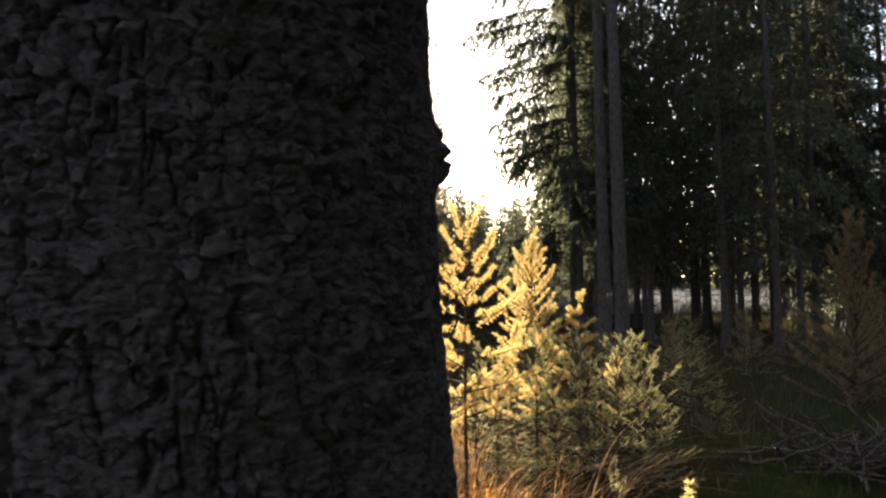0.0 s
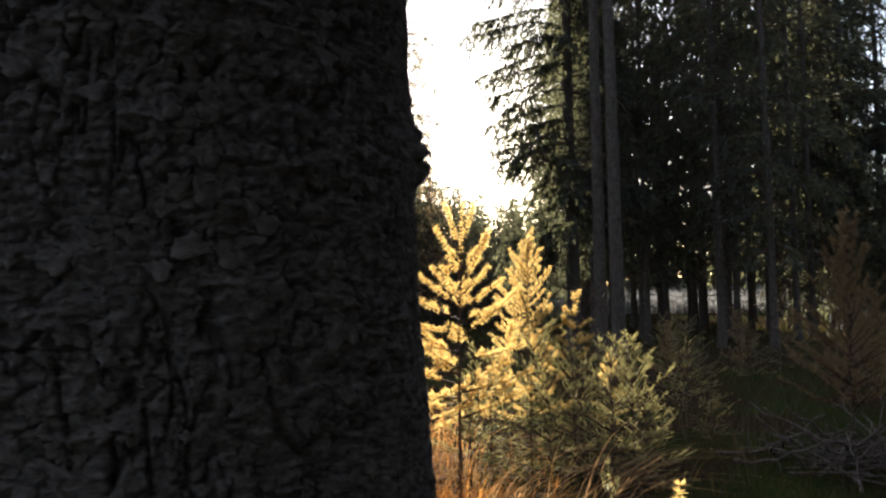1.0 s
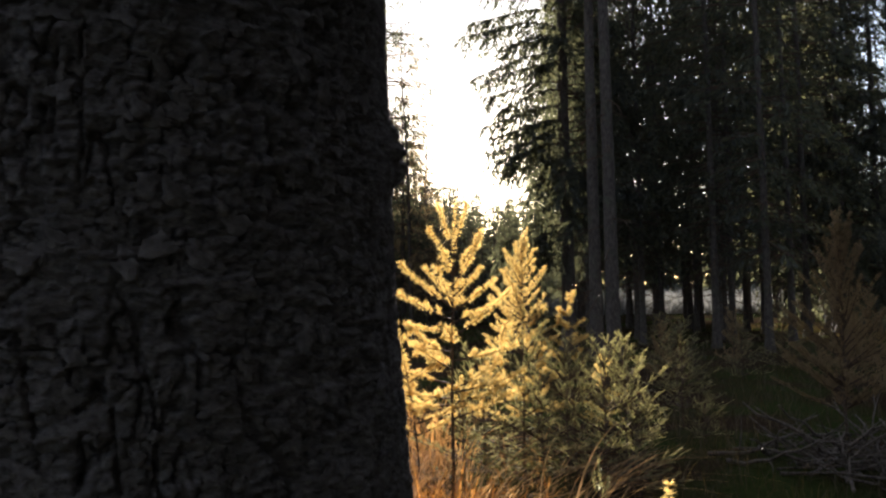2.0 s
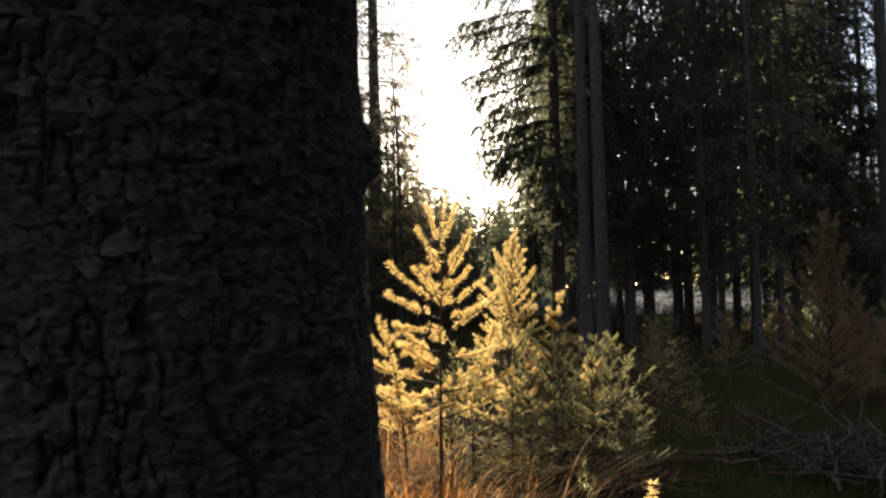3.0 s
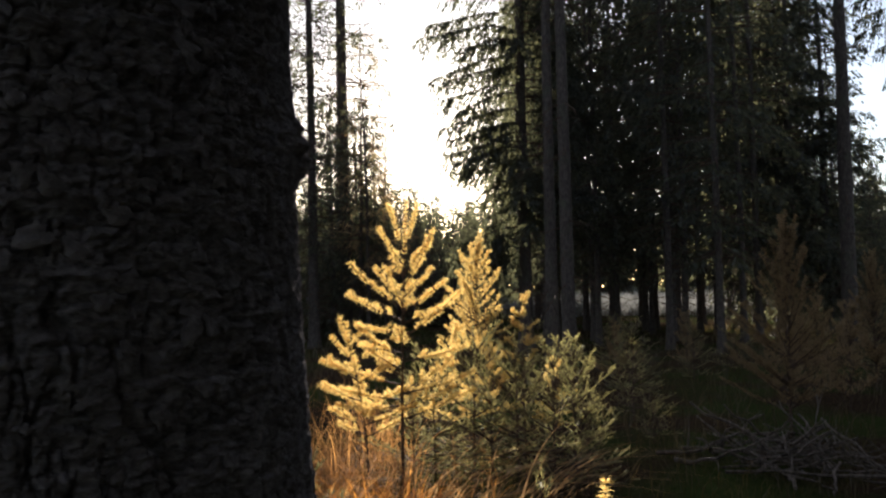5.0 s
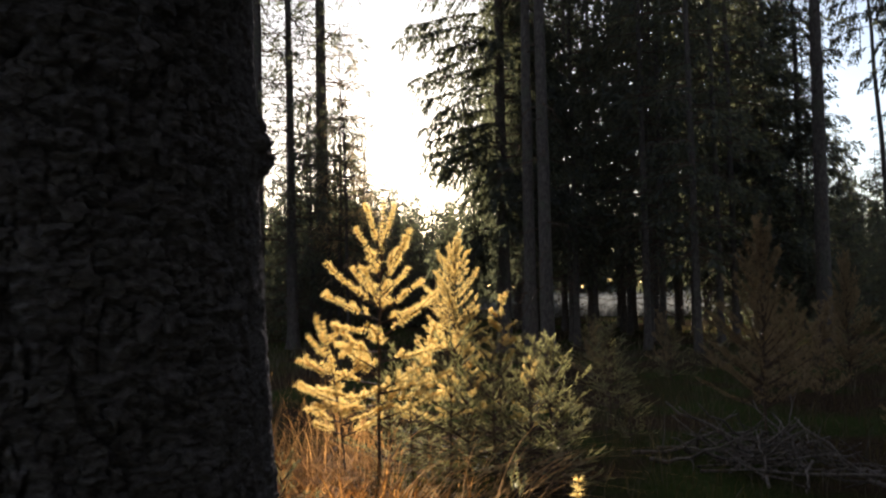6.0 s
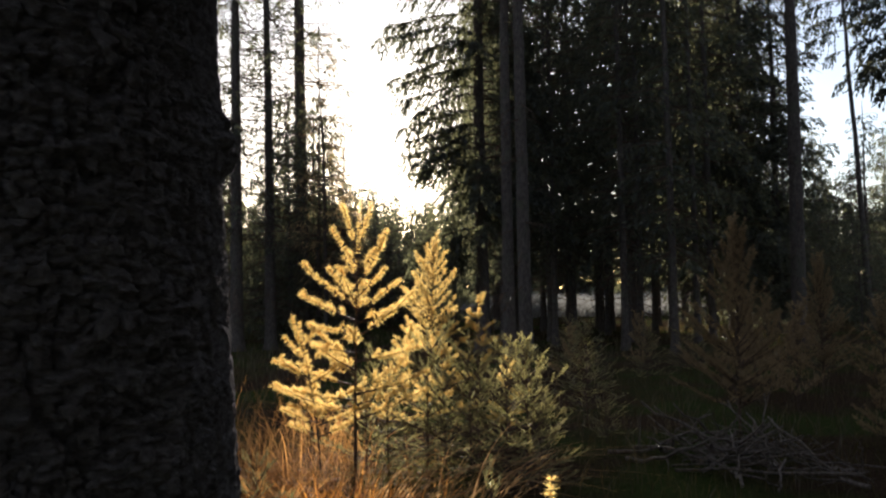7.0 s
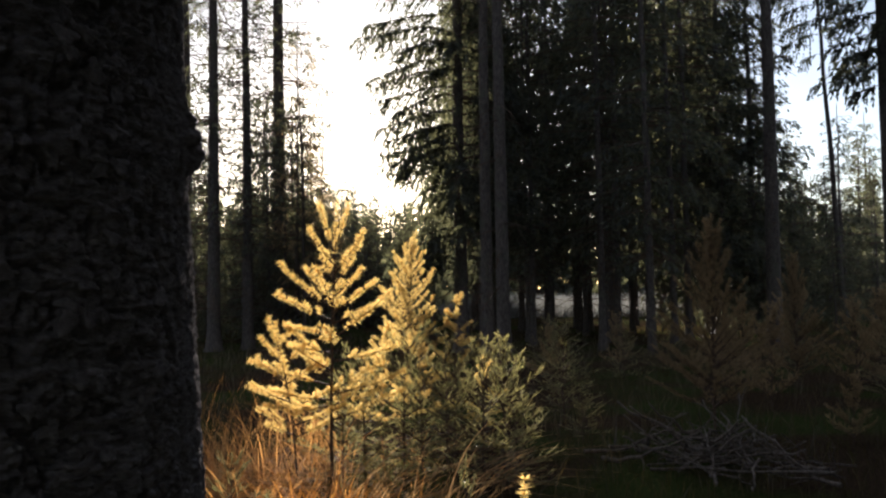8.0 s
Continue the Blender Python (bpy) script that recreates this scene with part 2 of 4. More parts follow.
def bough(leaves, wood, rng, z0, az, length, rise, droop, twig=0.48, step=0.040, spray=0.085, slim=0.19, hang=0.95, gap=0.016):
    """One spruce limb with hanging side twigs, thickly set with needle sprays."""
    az = radians(az)
    out = np.array([math.cos(az), math.sin(az), 0])
    side = np.array([-out[1], out[0], 0])
    down = np.array([0, 0, -1.0])

    def along(u):
        return out * (length * u)[:, None] - down * (z0 + length * (rise * u - droop * u**2 + 0.18 * u**4))[:, None]

    t = np.linspace(0, 1, 6)
    wood.tube(along(t), 0.020 * (1 - 0.85 * t) * min(1, length / 2) + 0.003, 4)
    n = max(4, int(length / step))
    u = 0.14 + 0.86 * rng.uniform(0, 1, n) ** 0.8
    sgn = rng.choice([-1.0, 1.0], n)
    tl = twig * (1.12 - 0.72 * u) * rng.uniform(0.45, 1.25, n) * min(1, 0.3 + length / 2) + 0.08
    td = unit(out * rng.uniform(0.35, 0.95, n)[:, None] + side * (sgn * rng.uniform(0.3, 1, n))[:, None] + down * rng.uniform(0.05, 0.55, n)[:, None])
    i = np.repeat(np.arange(n), np.maximum(3, (tl / gap).astype(int)))
    m = len(i)
    w = rng.uniform(0.02, 1, m)
    p = along(u)[i] + td[i] * (tl[i] * w)[:, None]
    p[:, 2] -= hang * tl[i] * w**2
    d = unit(td[i] * 0.7 + down * (hang * (0.3 + 1.2 * w) * rng.uniform(0.3, 1.2, m))[:, None] + rng.normal(0, 0.30, (m, 3)))
    q = unit(np.cross(d, rng.normal(0, 1, (m, 3))))
    ln = spray * rng.uniform(0.6, 1.5, m)[:, None]
    wd = ln * rng.uniform(0.7, 1.3, m)[:, None] * slim
    leaves.flakes(np.stack([p, p + d * ln * 0.45 + q * wd, p + d * ln, p + d * ln * 0.45 - q * wd], 1))


def bough_tree(name, seed, height, radius, rows, top, label, category, group, dead=0, **style):
    """rows: limbs of height, azimuth, length, rise, droop; above top the crown is thinner."""
    rng = np.random.default_rng(seed)
    tree = tagged(new(name), label, category, group)
    part("trunk", trunk_soup(seed, height, radius), FAR_BARK, tree, smooth=True)
    leaves, wood = crown_meshes(seed + 1, height, top, 2.0, 0.6, 5, 0.24, 0.6, slim=0.14) if top < height - 1 else (Soup(), Soup())
    for row in rows:
        bough(leaves, wood, rng, *row, **style)
    part("crown", leaves, SPRUCE, tree)
    tagged(part("limbwork", wood, TWIG, tree), kind="stuff")
    if dead:
        tagged(part("dry_limbwork", dead_limbs(seed + 2, 0.8, 5.0, dead, 1.0, 0.012), TWIG, tree), kind="stuff")
    return tree


def cone_rows(seed, lo, hi, height, reach, every, per, droop=0.35):
    rng = np.random.default_rng(seed)
    rows = []
    for z in np.arange(lo, hi, every):
        for k in range(per):
            rel = 1 - z / height
            rows.append((z + rng.uniform(-0.1, 0.1), rng.uniform(0, 360), (reach * rel**0.8 + 0.15) * rng.uniform(0.65, 1.1), 0.35 * (1 - rel) + rng.uniform(-0.1, 0.15), droop * rng.uniform(0.7, 1.3)))
    return rows


def trunk_soup(seed, height, radius, lean=0.0, sides=9):
    rng = np.random.default_rng(seed)
    t = np.concatenate([[-0.02, 0.0, 0.006, 0.015, 0.03], np.linspace(0.06, 1, 26)])
    wob = np.cumsum(rng.normal(0, 0.02, (len(t), 2)), axis=0) * t[:, None]
    pts = np.stack([wob[:, 0] + lean * t * height, wob[:, 1], t * height], 1)
    r = radius * (1 - 0.9 * t) + radius * 0.55 * np.exp(-np.maximum(t, 0) * height / 0.22)
    s = Soup()
    s.tube(pts, r, sides)
    return s


def dead_limbs(seed, lo, hi, count, reach, radius):
    """Thin dry limbs along the lower stem."""
    rng = np.random.default_rng(seed)
    s = Soup()
    for k in range(count):
        z, az = rng.uniform(lo, hi), rng.uniform(0, 2 * np.pi)
        ln = reach * rng.uniform(0.3, 1.0)
        d = np.array([math.cos(az), math.sin(az), rng.uniform(-0.35, 0.12)])
        t = np.linspace(0, 1, 4)[:, None]
        p = np.array([0, 0, z]) + d * ln * t + rng.normal(0, 0.03, (4, 3)) * t + np.array([0, 0, -0.2]) * ln * t**2
        s.tube(p, radius * (1 - 0.85 * t[:, 0]) + 0.002, 3)
        for j in range(rng.integers(1, 5)):
            u = rng.uniform(0.3, 0.95)
            q = p[0] * (1 - u) + p[-1] * u
            e = unit(d + rng.normal(0, 0.6, 3)) * ln * rng.uniform(0.15, 0.4)
            tt = np.linspace(0, 1, 3)[:, None]
            s.tube(q + e * tt + np.array([0, 0, -0.1]) * tt**2, 0.006 * (1 - 0.8 * tt[:, 0]) + 0.0015, 3)
    return s


def forest_tree(name, seed, height, base, reach, radius, label, category, group, needles=SPRUCE, lean=0.0,
                whorl=0.42, twigs=9, spray=0.15, sparse=1.0, droop=0.35, dead=0, dead_hi=6.0, dead_reach=1.1, clear=0.0, slim=0.10, hang=0.25):
    tree = tagged(new(name), label, category, group)
    part("trunk", trunk_soup(seed, height, radius, lean), FAR_BARK, tree, smooth=True)
    leaves, wood = crown_meshes(seed + 1, height, base, reach, whorl, twigs, spray, sparse, droop, clear, slim, hang)
    a = part("crown", leaves, needles, tree)
    b = tagged(part("limbwork", wood, TWIG, tree), kind="stuff")
    if lean:
        for ob in (a, b):
            ob.matrix_local = Matrix(((1, 0, lean, 0), (0, 1, 0, 0), (0, 0, 1, 0), (0, 0, 0, 1)))
    if dead:
        tagged(part("dry_limbwork", dead_limbs(seed + 2, 0.8, dead_hi, dead, dead_reach, 0.015), TWIG, tree), kind="stuff")
    return tree


def put(tree, x, y, turn=0.0, size=1.0):
    tree.matrix_basis = pose(x, y, -0.03, 0, 0, turn) @ Matrix.Scale(size, 4)
    return tree


def again(tree, x, y, turn, size=1.0):
    old = tree.matrix_basis.copy()
    tree.matrix_basis = Matrix.Identity(4)
    c = copy_thing(tree, pose(x, y, -0.03, 0, 0, turn) @ Matrix.Scale(size, 4))
    tree.matrix_basis = old
    return c


STAND = "spruces of the dark stand"
# edge of the stand, limbs reaching into the gap
edge_rows = [
    (7.35, 217, 2.9, 0.16, 0.56), (7.75, 205, 2.3, 0.1, 0.5), (7.1, 228, 2.2, 0.1, 0.55), (6.75, 196, 2.1, 0.12, 0.6), (6.5, 212, 2.2, 0.05, 0.5),
    (6.1, 204, 2.0, 0.08, 0.5), (5.9, 222, 2.1, 0.08, 0.6), (5.55, 198, 1.9, 0.05, 0.5), (5.2, 210, 2.0, 0.05, 0.5), (5.0, 230, 1.9, 0.0, 0.5),
    (4.8, 202, 1.9, 0.08, 0.45), (4.65, 215, 1.9, 0.08, 0.5), (4.5, 190, 1.5, 0.05, 0.5), (4.3, 207, 1.5, 0.08, 0.45), (4.0, 226, 1.4, 0.0, 0.5),
    (3.7, 206, 1.1, 0.0, 0.5), (3.4, 216, 1.1, 0.0, 0.5), (3.1, 210, 1.0, 0.0, 0.45), (2.8, 228, 1.0, 0.0, 0.45), (8.2, 215, 2.1, 0.1, 0.4),
    (2.85, 205, 1.8, 0.0, 0.4), (2.7, 214, 1.8, 0.0, 0.4), (2.55, 198, 1.6, 0.0, 0.4), (2.4, 208, 1.7, 0.0, 0.35), (2.25, 218, 1.6, 0.0, 0.35), (2.1, 203, 1.5, 0.0, 0.35),
]
edge_rows += [(z, az, ln * ((0.42 if z < 4.4 else 0.72) if 130 < az < 250 else 1.0), rise, droop) for z, az, ln, rise, droop in cone_rows(103, 2.9, 9.2, 22, 2.2, 0.26, 4, 0.5) if not 75 < az < 190]
edge_a = put(bough_tree("spruce_tree", 100, 19, 0.17, edge_rows, 9.0, "tall green spruce at the sunlit edge of the gap", "spruce", STAND, dead=14), 3.0, 19.6)
edge_b = put(forest_tree("spruce_tree", 140, 17, 1.6, 2.0, 0.14, "green spruce with drooping limbs behind the edge tree", "spruce", STAND, whorl=0.6, twigs=18, spray=0.10, slim=0.10, hang=0.6, dead=10), 4.2, 23.5, 40)
# the two bare stems in front of the stand
stem_a = put(forest_tree("spruce_tree", 180, 21, 8.2, 2.2, 0.135, "tall bare-stemmed spruce in front of the stand", "spruce", STAND, twigs=8, sparse=0.8, dead=24, dead_hi=8.5), 3.27, 17.7)
stem_b = again(stem_a, 3.47, 17.0, 130, 1.05)
inner = put(forest_tree("spruce_tree", 220, 20, 2.4, 1.9, 0.085, "slender spruce with dry lower stem inside the stand", "spruce", STAND, twigs=7, spray=0.15, slim=0.14, sparse=0.9, dead=24, dead_hi=3.6), 6.13, 19.0)
inner_b = put(forest_tree("spruce_tree", 260, 18, 2.2, 1.9, 0.085, "spruce with dense dark crown inside the stand", "spruce", STAND, twigs=7, spray=0.15, slim=0.14, sparse=0.9, dead=22, dead_hi=3.2), 6.8, 17.7, 70)
deep = put(forest_tree("spruce_tree", 280, 17, 2.5, 2.2, 0.085, "dark spruce deep inside the stand", "spruce", STAND, twigs=5, whorl=0.65, spray=0.30, sparse=0.5, slim=0.17, dead=16, dead_hi=3.0), 8.6, 30.0, 10)
rng = np.random.default_rng(5)
placed = [(3.0, 19.6), (3.6, 23.5), (3.27, 17.7), (3.47, 17.0), (6.13, 19.0), (6.8, 17.7), (8.6, 30.0)]
for x, y, size in ((4.4, 24.8, 0.9), (4.9, 26.0, 0.95), (6.24, 24.0, 0.95), (7.9, 27.0, 1.1), (8.35, 27.4, 1.05), (4.9, 20.6, 0.9), (8.3, 20.2, 1.0), (9.6, 22.4, 1.1), (11.2, 24.3, 1.0), (5.0, 30, 1.0)):
    again(deep if y > 26 and x > 7 else inner if rng.random() < 0.5 else inner_b, x, y, rng.uniform(0, 360), size)
    placed.append((x, y))
tries = 0
while len(placed) < 92 and tries < 6000:
    tries += 1
    x, y = rng.uniform(2, 24), rng.uniform(20, 45)
    if x < 0.085 * y + 2.4 or x > 0.50 * y - 1.2:
        continue
    if y > 31 and 0.20 < x / y < 0.385:
        continue
    if min((x - a) ** 2 + (y - b) ** 2 for a, b in placed) < 1.35**2:
        continue
    again(deep if y > 23 and 0.085 * y + 3.2 < x < 0.5 * y - 2.4 else inner if rng.random() < 0.5 else inner_b, x, y, rng.uniform(0, 360), rng.uniform(0.85, 1.1))
    placed.append((x, y))

# sparse trees on the far side of the gap
LEFT = "thin-crowned trees across the gap"
thin = put(forest_tree("spruce_tree", 300, 21, 3.0, 1.7, 0.17, "tall thin-crowned spruce with mostly bare limbs", "spruce", LEFT, twigs=9, sparse=0.95, spray=0.11, slim=0.12, hang=0.5, dead=105, dead_hi=12, dead_reach=1.7, droop=0.25), -1.62, 28.3, 0, 1.4)
again(thin, -2.86, 22.0, 95, 1.0)
again(thin, -2.06, 22.3, 210, 0.85)
again(thin, -3.9, 24.5, 250, 1.0)
again(thin, -6.2, 24.0, 250, 1.0)
again(thin, -4.6, 26.0, 30, 0.95)
again(thin, -8.5, 22.0, 300, 1.0)
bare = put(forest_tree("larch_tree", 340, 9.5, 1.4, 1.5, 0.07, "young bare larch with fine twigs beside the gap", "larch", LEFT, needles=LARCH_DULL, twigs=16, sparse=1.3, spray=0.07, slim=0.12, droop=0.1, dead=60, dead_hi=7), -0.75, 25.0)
again(bare, -0.35, 31.0, 140, 0.9)
young_far = put(forest_tree("spruce_tree", 380, 5.6, 0.3, 1.5, 0.07, "half-grown bushy spruce in the shade behind the clearing", "spruce", "half-grown spruces", twigs=7, spray=0.2, sparse=0.55, slim=0.12, droop=0.3), -1.6, 29.0)
rng = np.random.default_rng(8)
for k in range(24):
    again(young_far, rng.uniform(-11, -1.6), rng.uniform(25, 38), rng.uniform(0, 360), rng.uniform(0.65, 1.1))
for x, y, size in ((0.7, 44, 1.0), (2.2, 47, 1.05), (-0.6, 40, 1.0), (3.4, 42, 1.0)):
    again(young_far, x, y, rng.uniform(0, 360), size)

mid = put(forest_tree("spruce_tree", 400, 8.0, 0.5, 1.7, 0.09, "half-grown spruce with ragged sunlit crown", "spruce", "half-grown spruces", whorl=0.45, twigs=12, spray=0.13, sparse=1.3, slim=0.115, hang=0.4, droop=0.35), -1.9, 27.0)
again(mid, -3.6, 26.5, 60, 0.75)
again(mid, -1.0, 25.8, 130, 0.95)
again(mid, 0.0, 41.0, 200, 0.72)
again(mid, -1.35, 26.4, 250, 0.95)
again(mid, 0.6, 35.5, 20, 0.68)
for x, y, turn, size in ((-0.7, 61, 15, 1.22), (0.3, 63, 100, 1.2), (1.05, 62, 230, 1.25), (1.7, 64, 310, 1.18), (2.6, 61, 60, 1.1)):
    again(mid, x, y, turn, size)
# woods behind the gap and behind the thin-crowned trees
for x, y, turn, size in ((-2.4, 62, 50, 1.72), (-1.5, 63, 140, 1.7), (-0.4, 62, 200, 1.74), (0.7, 63, 20, 1.72), (1.5, 62, 290, 1.62), (2.3, 63, 80, 1.45)):
    again(young_far, x, y, turn, size)
for k in range(10):
    again(mid, -13.4 + 1.2 * k, 46 + 3 * (k % 3), 40 * k, 0.94 + 0.08 * (k % 3))
again(mid, -0.35, 36.2, 110, 0.8)
again(mid, 3.5, 30.0, 45, 0.88)
again(mid, 0.15, 35.0, 310, 0.7)
again(young_far, 1.6, 40.0, 70, 0.92)
for x, y, size in ((0.1, 34, 0.85), (0.75, 33.5, 0.8), (1.35, 34.5, 0.8), (1.9, 36, 0.84), (2.3, 33.5, 0.86), (2.9, 35, 0.95), (0.4, 37, 0.92), (1.1, 40.5, 0.98), (1.75, 42.5, 1.0), (2.6, 41, 1.02), (-0.3, 36, 0.95)):
    again(young_far, x, y, rng.uniform(0, 360), size)
again(young_far, 2.5, 37.0, 250, 1.0)
again(mid, -2.5, 28.5, 330, 0.85)
again(mid, -4.4, 29.0, 10, 0.8)
again(mid, -0.9, 39.0, 20, 1.15)
again(mid, 1.25, 44.0, 290, 0.78)
again(mid, -1.7, 37.0, 90, 1.2)
again(mid, -2.7, 36.0, 250, 1.25)
again(mid, 2.45, 23.5, 0, 0.5)
flank = put(bough_tree("spruce_tree", 130, 12.5, 0.15, cone_rows(131, 0.9, 12.0, 12.5, 2.1, 0.26, 5), 99, "dense dark spruce at the open end of the stand", "spruce", STAND, step=0.07, spray=0.10, slim=0.18, gap=0.030, hang=0.6), 12.15, 23.7)
again(flank, 11.1, 23.6, 100, 1.12)

for x, y, size in ((15.2, 28.0, 0.9), (16.3, 29.0, 0.95), (17.4, 30.5, 1.0), (18.5, 32.0, 1.0), (16.6, 31.5, 1.05), (19.4, 33.0, 1.1), (17.9, 28.4, 0.85), (15.0, 30.0, 1.0), (13.8, 27.6, 0.9)):
    again(young_far, x, y, rng.uniform(0, 360), size)
again(edge_b, 4.1, 27.0, 190, 0.92)


# trees at the open side
OPEN = "trees beside the open sky"
lone = put(forest_tree("pine_tree", 420, 22, 10.5, 1.8, 0.18, "tall straight bare-stemmed tree with dry twigs", "conifer", OPEN, sparse=0.6, dead=40, dead_hi=10, dead_reach=0.9), 10.25, 19.0)
slant_rows = [(z, az, ln, 0.05, 0.5) for z, az, ln in (
    (8.9, 185, 1.2), (9.3, 200, 1.5), (9.8, 178, 1.6), (10.3, 190, 1.6), (10.8, 205, 1.7), (11.3, 180, 1.6),
    (9.2, 20, 0.6), (10.0, -10, 0.8), (10.8, 30, 1.0), (10.5, 270, 0.9), (8.3, 190, 0.6), (7.4, 170, 0.4))]
slant = bough_tree("spruce_tree", 460, 16, 0.10, slant_rows, 11.6, "thin slanting spruce with hanging dark foliage", "spruce", OPEN, dead=34, hang=1.1)
slant.matrix_basis = pose(15.1, 24.0, -0.03, 0, -3.2, 0)
right_rows = [(z, az, ln, 0.02, 0.45) for z, az, ln in (
    (5.2, 190, 0.7), (5.6, 170, 0.9), (5.9, 205, 1.0), (6.2, 182, 1.15), (6.6, 198, 1.1), (6.9, 165, 1.2), (7.2, 188, 1.35), (7.5, 210, 1.3), (7.8, 175, 1.4), (8.2, 195, 1.5), (8.5, 180, 1.5),
    (6.4, 250, 1.0), (7.1, 260, 1.1), (7.6, 130, 1.1))]
right_rows += [row for row in cone_rows(505, 5.2, 9.0, 19, 1.5, 0.35, 4) if not 140 < row[1] < 230]
right = put(bough_tree("spruce_tree", 500, 19, 0.17, right_rows, 8.8, "dark spruce with ragged drooping limbs", "spruce", OPEN, dead=34), 10.66, 15.2)
again(edge_b, 14.1, 27.0, 200, 0.62)
again(mid, 12.6, 25.5, 20, 0.85)
for x, y, size in ((20, 38, 1.05), (23, 41, 1.2), (26, 40, 1.15), (29, 44, 1.35), (18.4, 42, 0.95), (22, 33, 0.85), (25, 34, 0.9), (16.8, 30, 0.6), (15.6, 27.5, 0.6), (18.6, 30.5, 0.8), (21.2, 31.5, 0.75), (13.9, 22.5, 0.42), (16.6, 26.5, 0.92)):
    again(mid, x, y, rng.uniform(0, 360), size)


# unseen bushy half-grown spruces, added at the side to shade trunk and clearing
for x, y, turn, size in ((3.3, 1.2, 0, 1.5), (4.9, 3.0, 90, 1.3), (2.7, -1.7, 200, 1.7), (0.6, -4.2, 40, 1.6), (2.4, 0.1, 75, 1.15), (1.9, -3.0, 300, 1.5), (5.6, -1.0, 140, 1.8), (6.6, 4.6, 250, 1.5), (8.6, 7.4, 20, 1.6), (10.8, 9.6, 320, 1.5)):
    again(young_far, x, y, turn, size)

# unseen spruces added behind and beside the walk to hold back skylight
for x, y, turn, size in ((5.0, 3.4, 77, 1.0), (3.4, -0.4, 10, 1.0), (3.4, -2.2, 10, 1.1), (6.2, 1.0, 80, 1.0), (5.2, -5.0, 150, 1.1), (9.5, 4.2, 200, 1.0), (8.6, -2.0, 30, 1.1), (1.6, -5.6, 260, 1.1),
                         (13.5, 8.5, 300, 1.0), (12.0, 1.5, 120, 1.1), (4.0, -9.5, 220, 1.1),
                         (-9.5, 8.0, 280, 1.0), (-7.5, 13.5, 140, 1.0), (11.5, -5.5, 250, 1.1),
                         (-2.4, -5.2, 35, 1.1), (-5.6, -5.0, 150, 1.1), (-4.0, -8.6, 265, 1.15), (-8.6, -2.4, 70, 1.1), (-9.4, 3.2, 200, 1.1), (-7.4, -9.4, 10, 1.15), (0.2, -6.6, 310, 1.1), (3.2, -7.2, 110, 1.1), (5.2, -2.6, 245, 1.1), (7.4, 2.6, 330, 1.0),
                         (0.8, -9.0, 15, 1.1), (-1.5, -11.0, 95, 1.15), (2.6, -12.0, 170, 1.1), (-4.2, -13.5, 230, 1.1), (6.5, -8.5, 60, 1.1), (9.0, -8.0, 125, 1.1), (7.2, -3.6, 310, 1.1), (10.4, 0.8, 190, 1.1), (13.8, 4.4, 45, 1.1), (15.6, 9.4, 75, 1.1), (16.5, 13.6, 155, 1.0), (0.2, -15.5, 285, 1.15), (4.6, -14.8, 20, 1.15), (-7.0, -16.0, 80, 1.15)):
    again(deep, x, y, turn, size)


# ---- far woods: one mass round the clearing ----
def far_woods():
    rng = np.random.default_rng(77)
    s = Soup()
    for k in range(680):
        ahead = k < 360
        a = radians(rng.uniform(-14, 0)) if k < 60 else radians(rng.uniform(-32, 42)) if ahead else rng.uniform(0, 2 * np.pi)
        thin_spot = ahead and 9 < math.degrees(a) < 22
        dist = rng.uniform(98, 125) if thin_spot else rng.uniform(50, 78) if ahead else rng.uniform(85, 130)
        h = dist * math.tan(radians(rng.uniform(3.8, 6.2))) + 1.4
        if thin_spot:
            if rng.random() < 0.2:
                continue
        if not ahead and -2 < math.degrees(math.atan2(math.sin(a), math.cos(a))) < 26:
            h *= 0.78
        c = np.array([dist * math.sin(a), dist * math.cos(a), 0])
        shown = ahead and (-13 < math.degrees(a) < 7 or math.degrees(a) > 23)
        n = 270 if shown else 110 if ahead else 60
        z = h * rng.uniform(0.0, 1, n) ** 0.8
        r = (h - z) * 0.24 * rng.uniform(0.2, 1.1, n) + 0.1
        w = rng.uniform(0, 2 * np.pi, n)
        o = np.stack([np.cos(w), np.sin(w), np.zeros(n)], 1)
        p = c + o * r[:, None] * 0.5 + np.array([0, 0, 1.0]) * z[:, None]
        d = unit(o + np.array([0, 0, -0.5]) + rng.normal(0, 0.25, (n, 3)))
        q = unit(np.cross(d, rng.normal(0, 1, (n, 3))))
        ln = ((0.34 + 0.26 * r) if shown else (0.65 + 0.6 * r))[:, None] * rng.uniform(0.6, 1.2, n)[:, None]
        s.flakes(np.stack([p, p + d * ln * 0.5 + q * ln * 0.24, p + d * ln, p + d * ln * 0.5 - q * ln * 0.24], 1))
        s.tube(np.stack([c, c + [0, 0, h]]), [0.16, 0.02], 4)
    tagged(part("far_woods", s, SPRUCE), "distant dark conifer woods closing the view", "woods", kind="stuff")


far_woods()


# ---- the big trunk that the camera passes ----
TRUNK_X, TRUNK_Y, TRUNK_R = -0.335, 1.05, 0.338


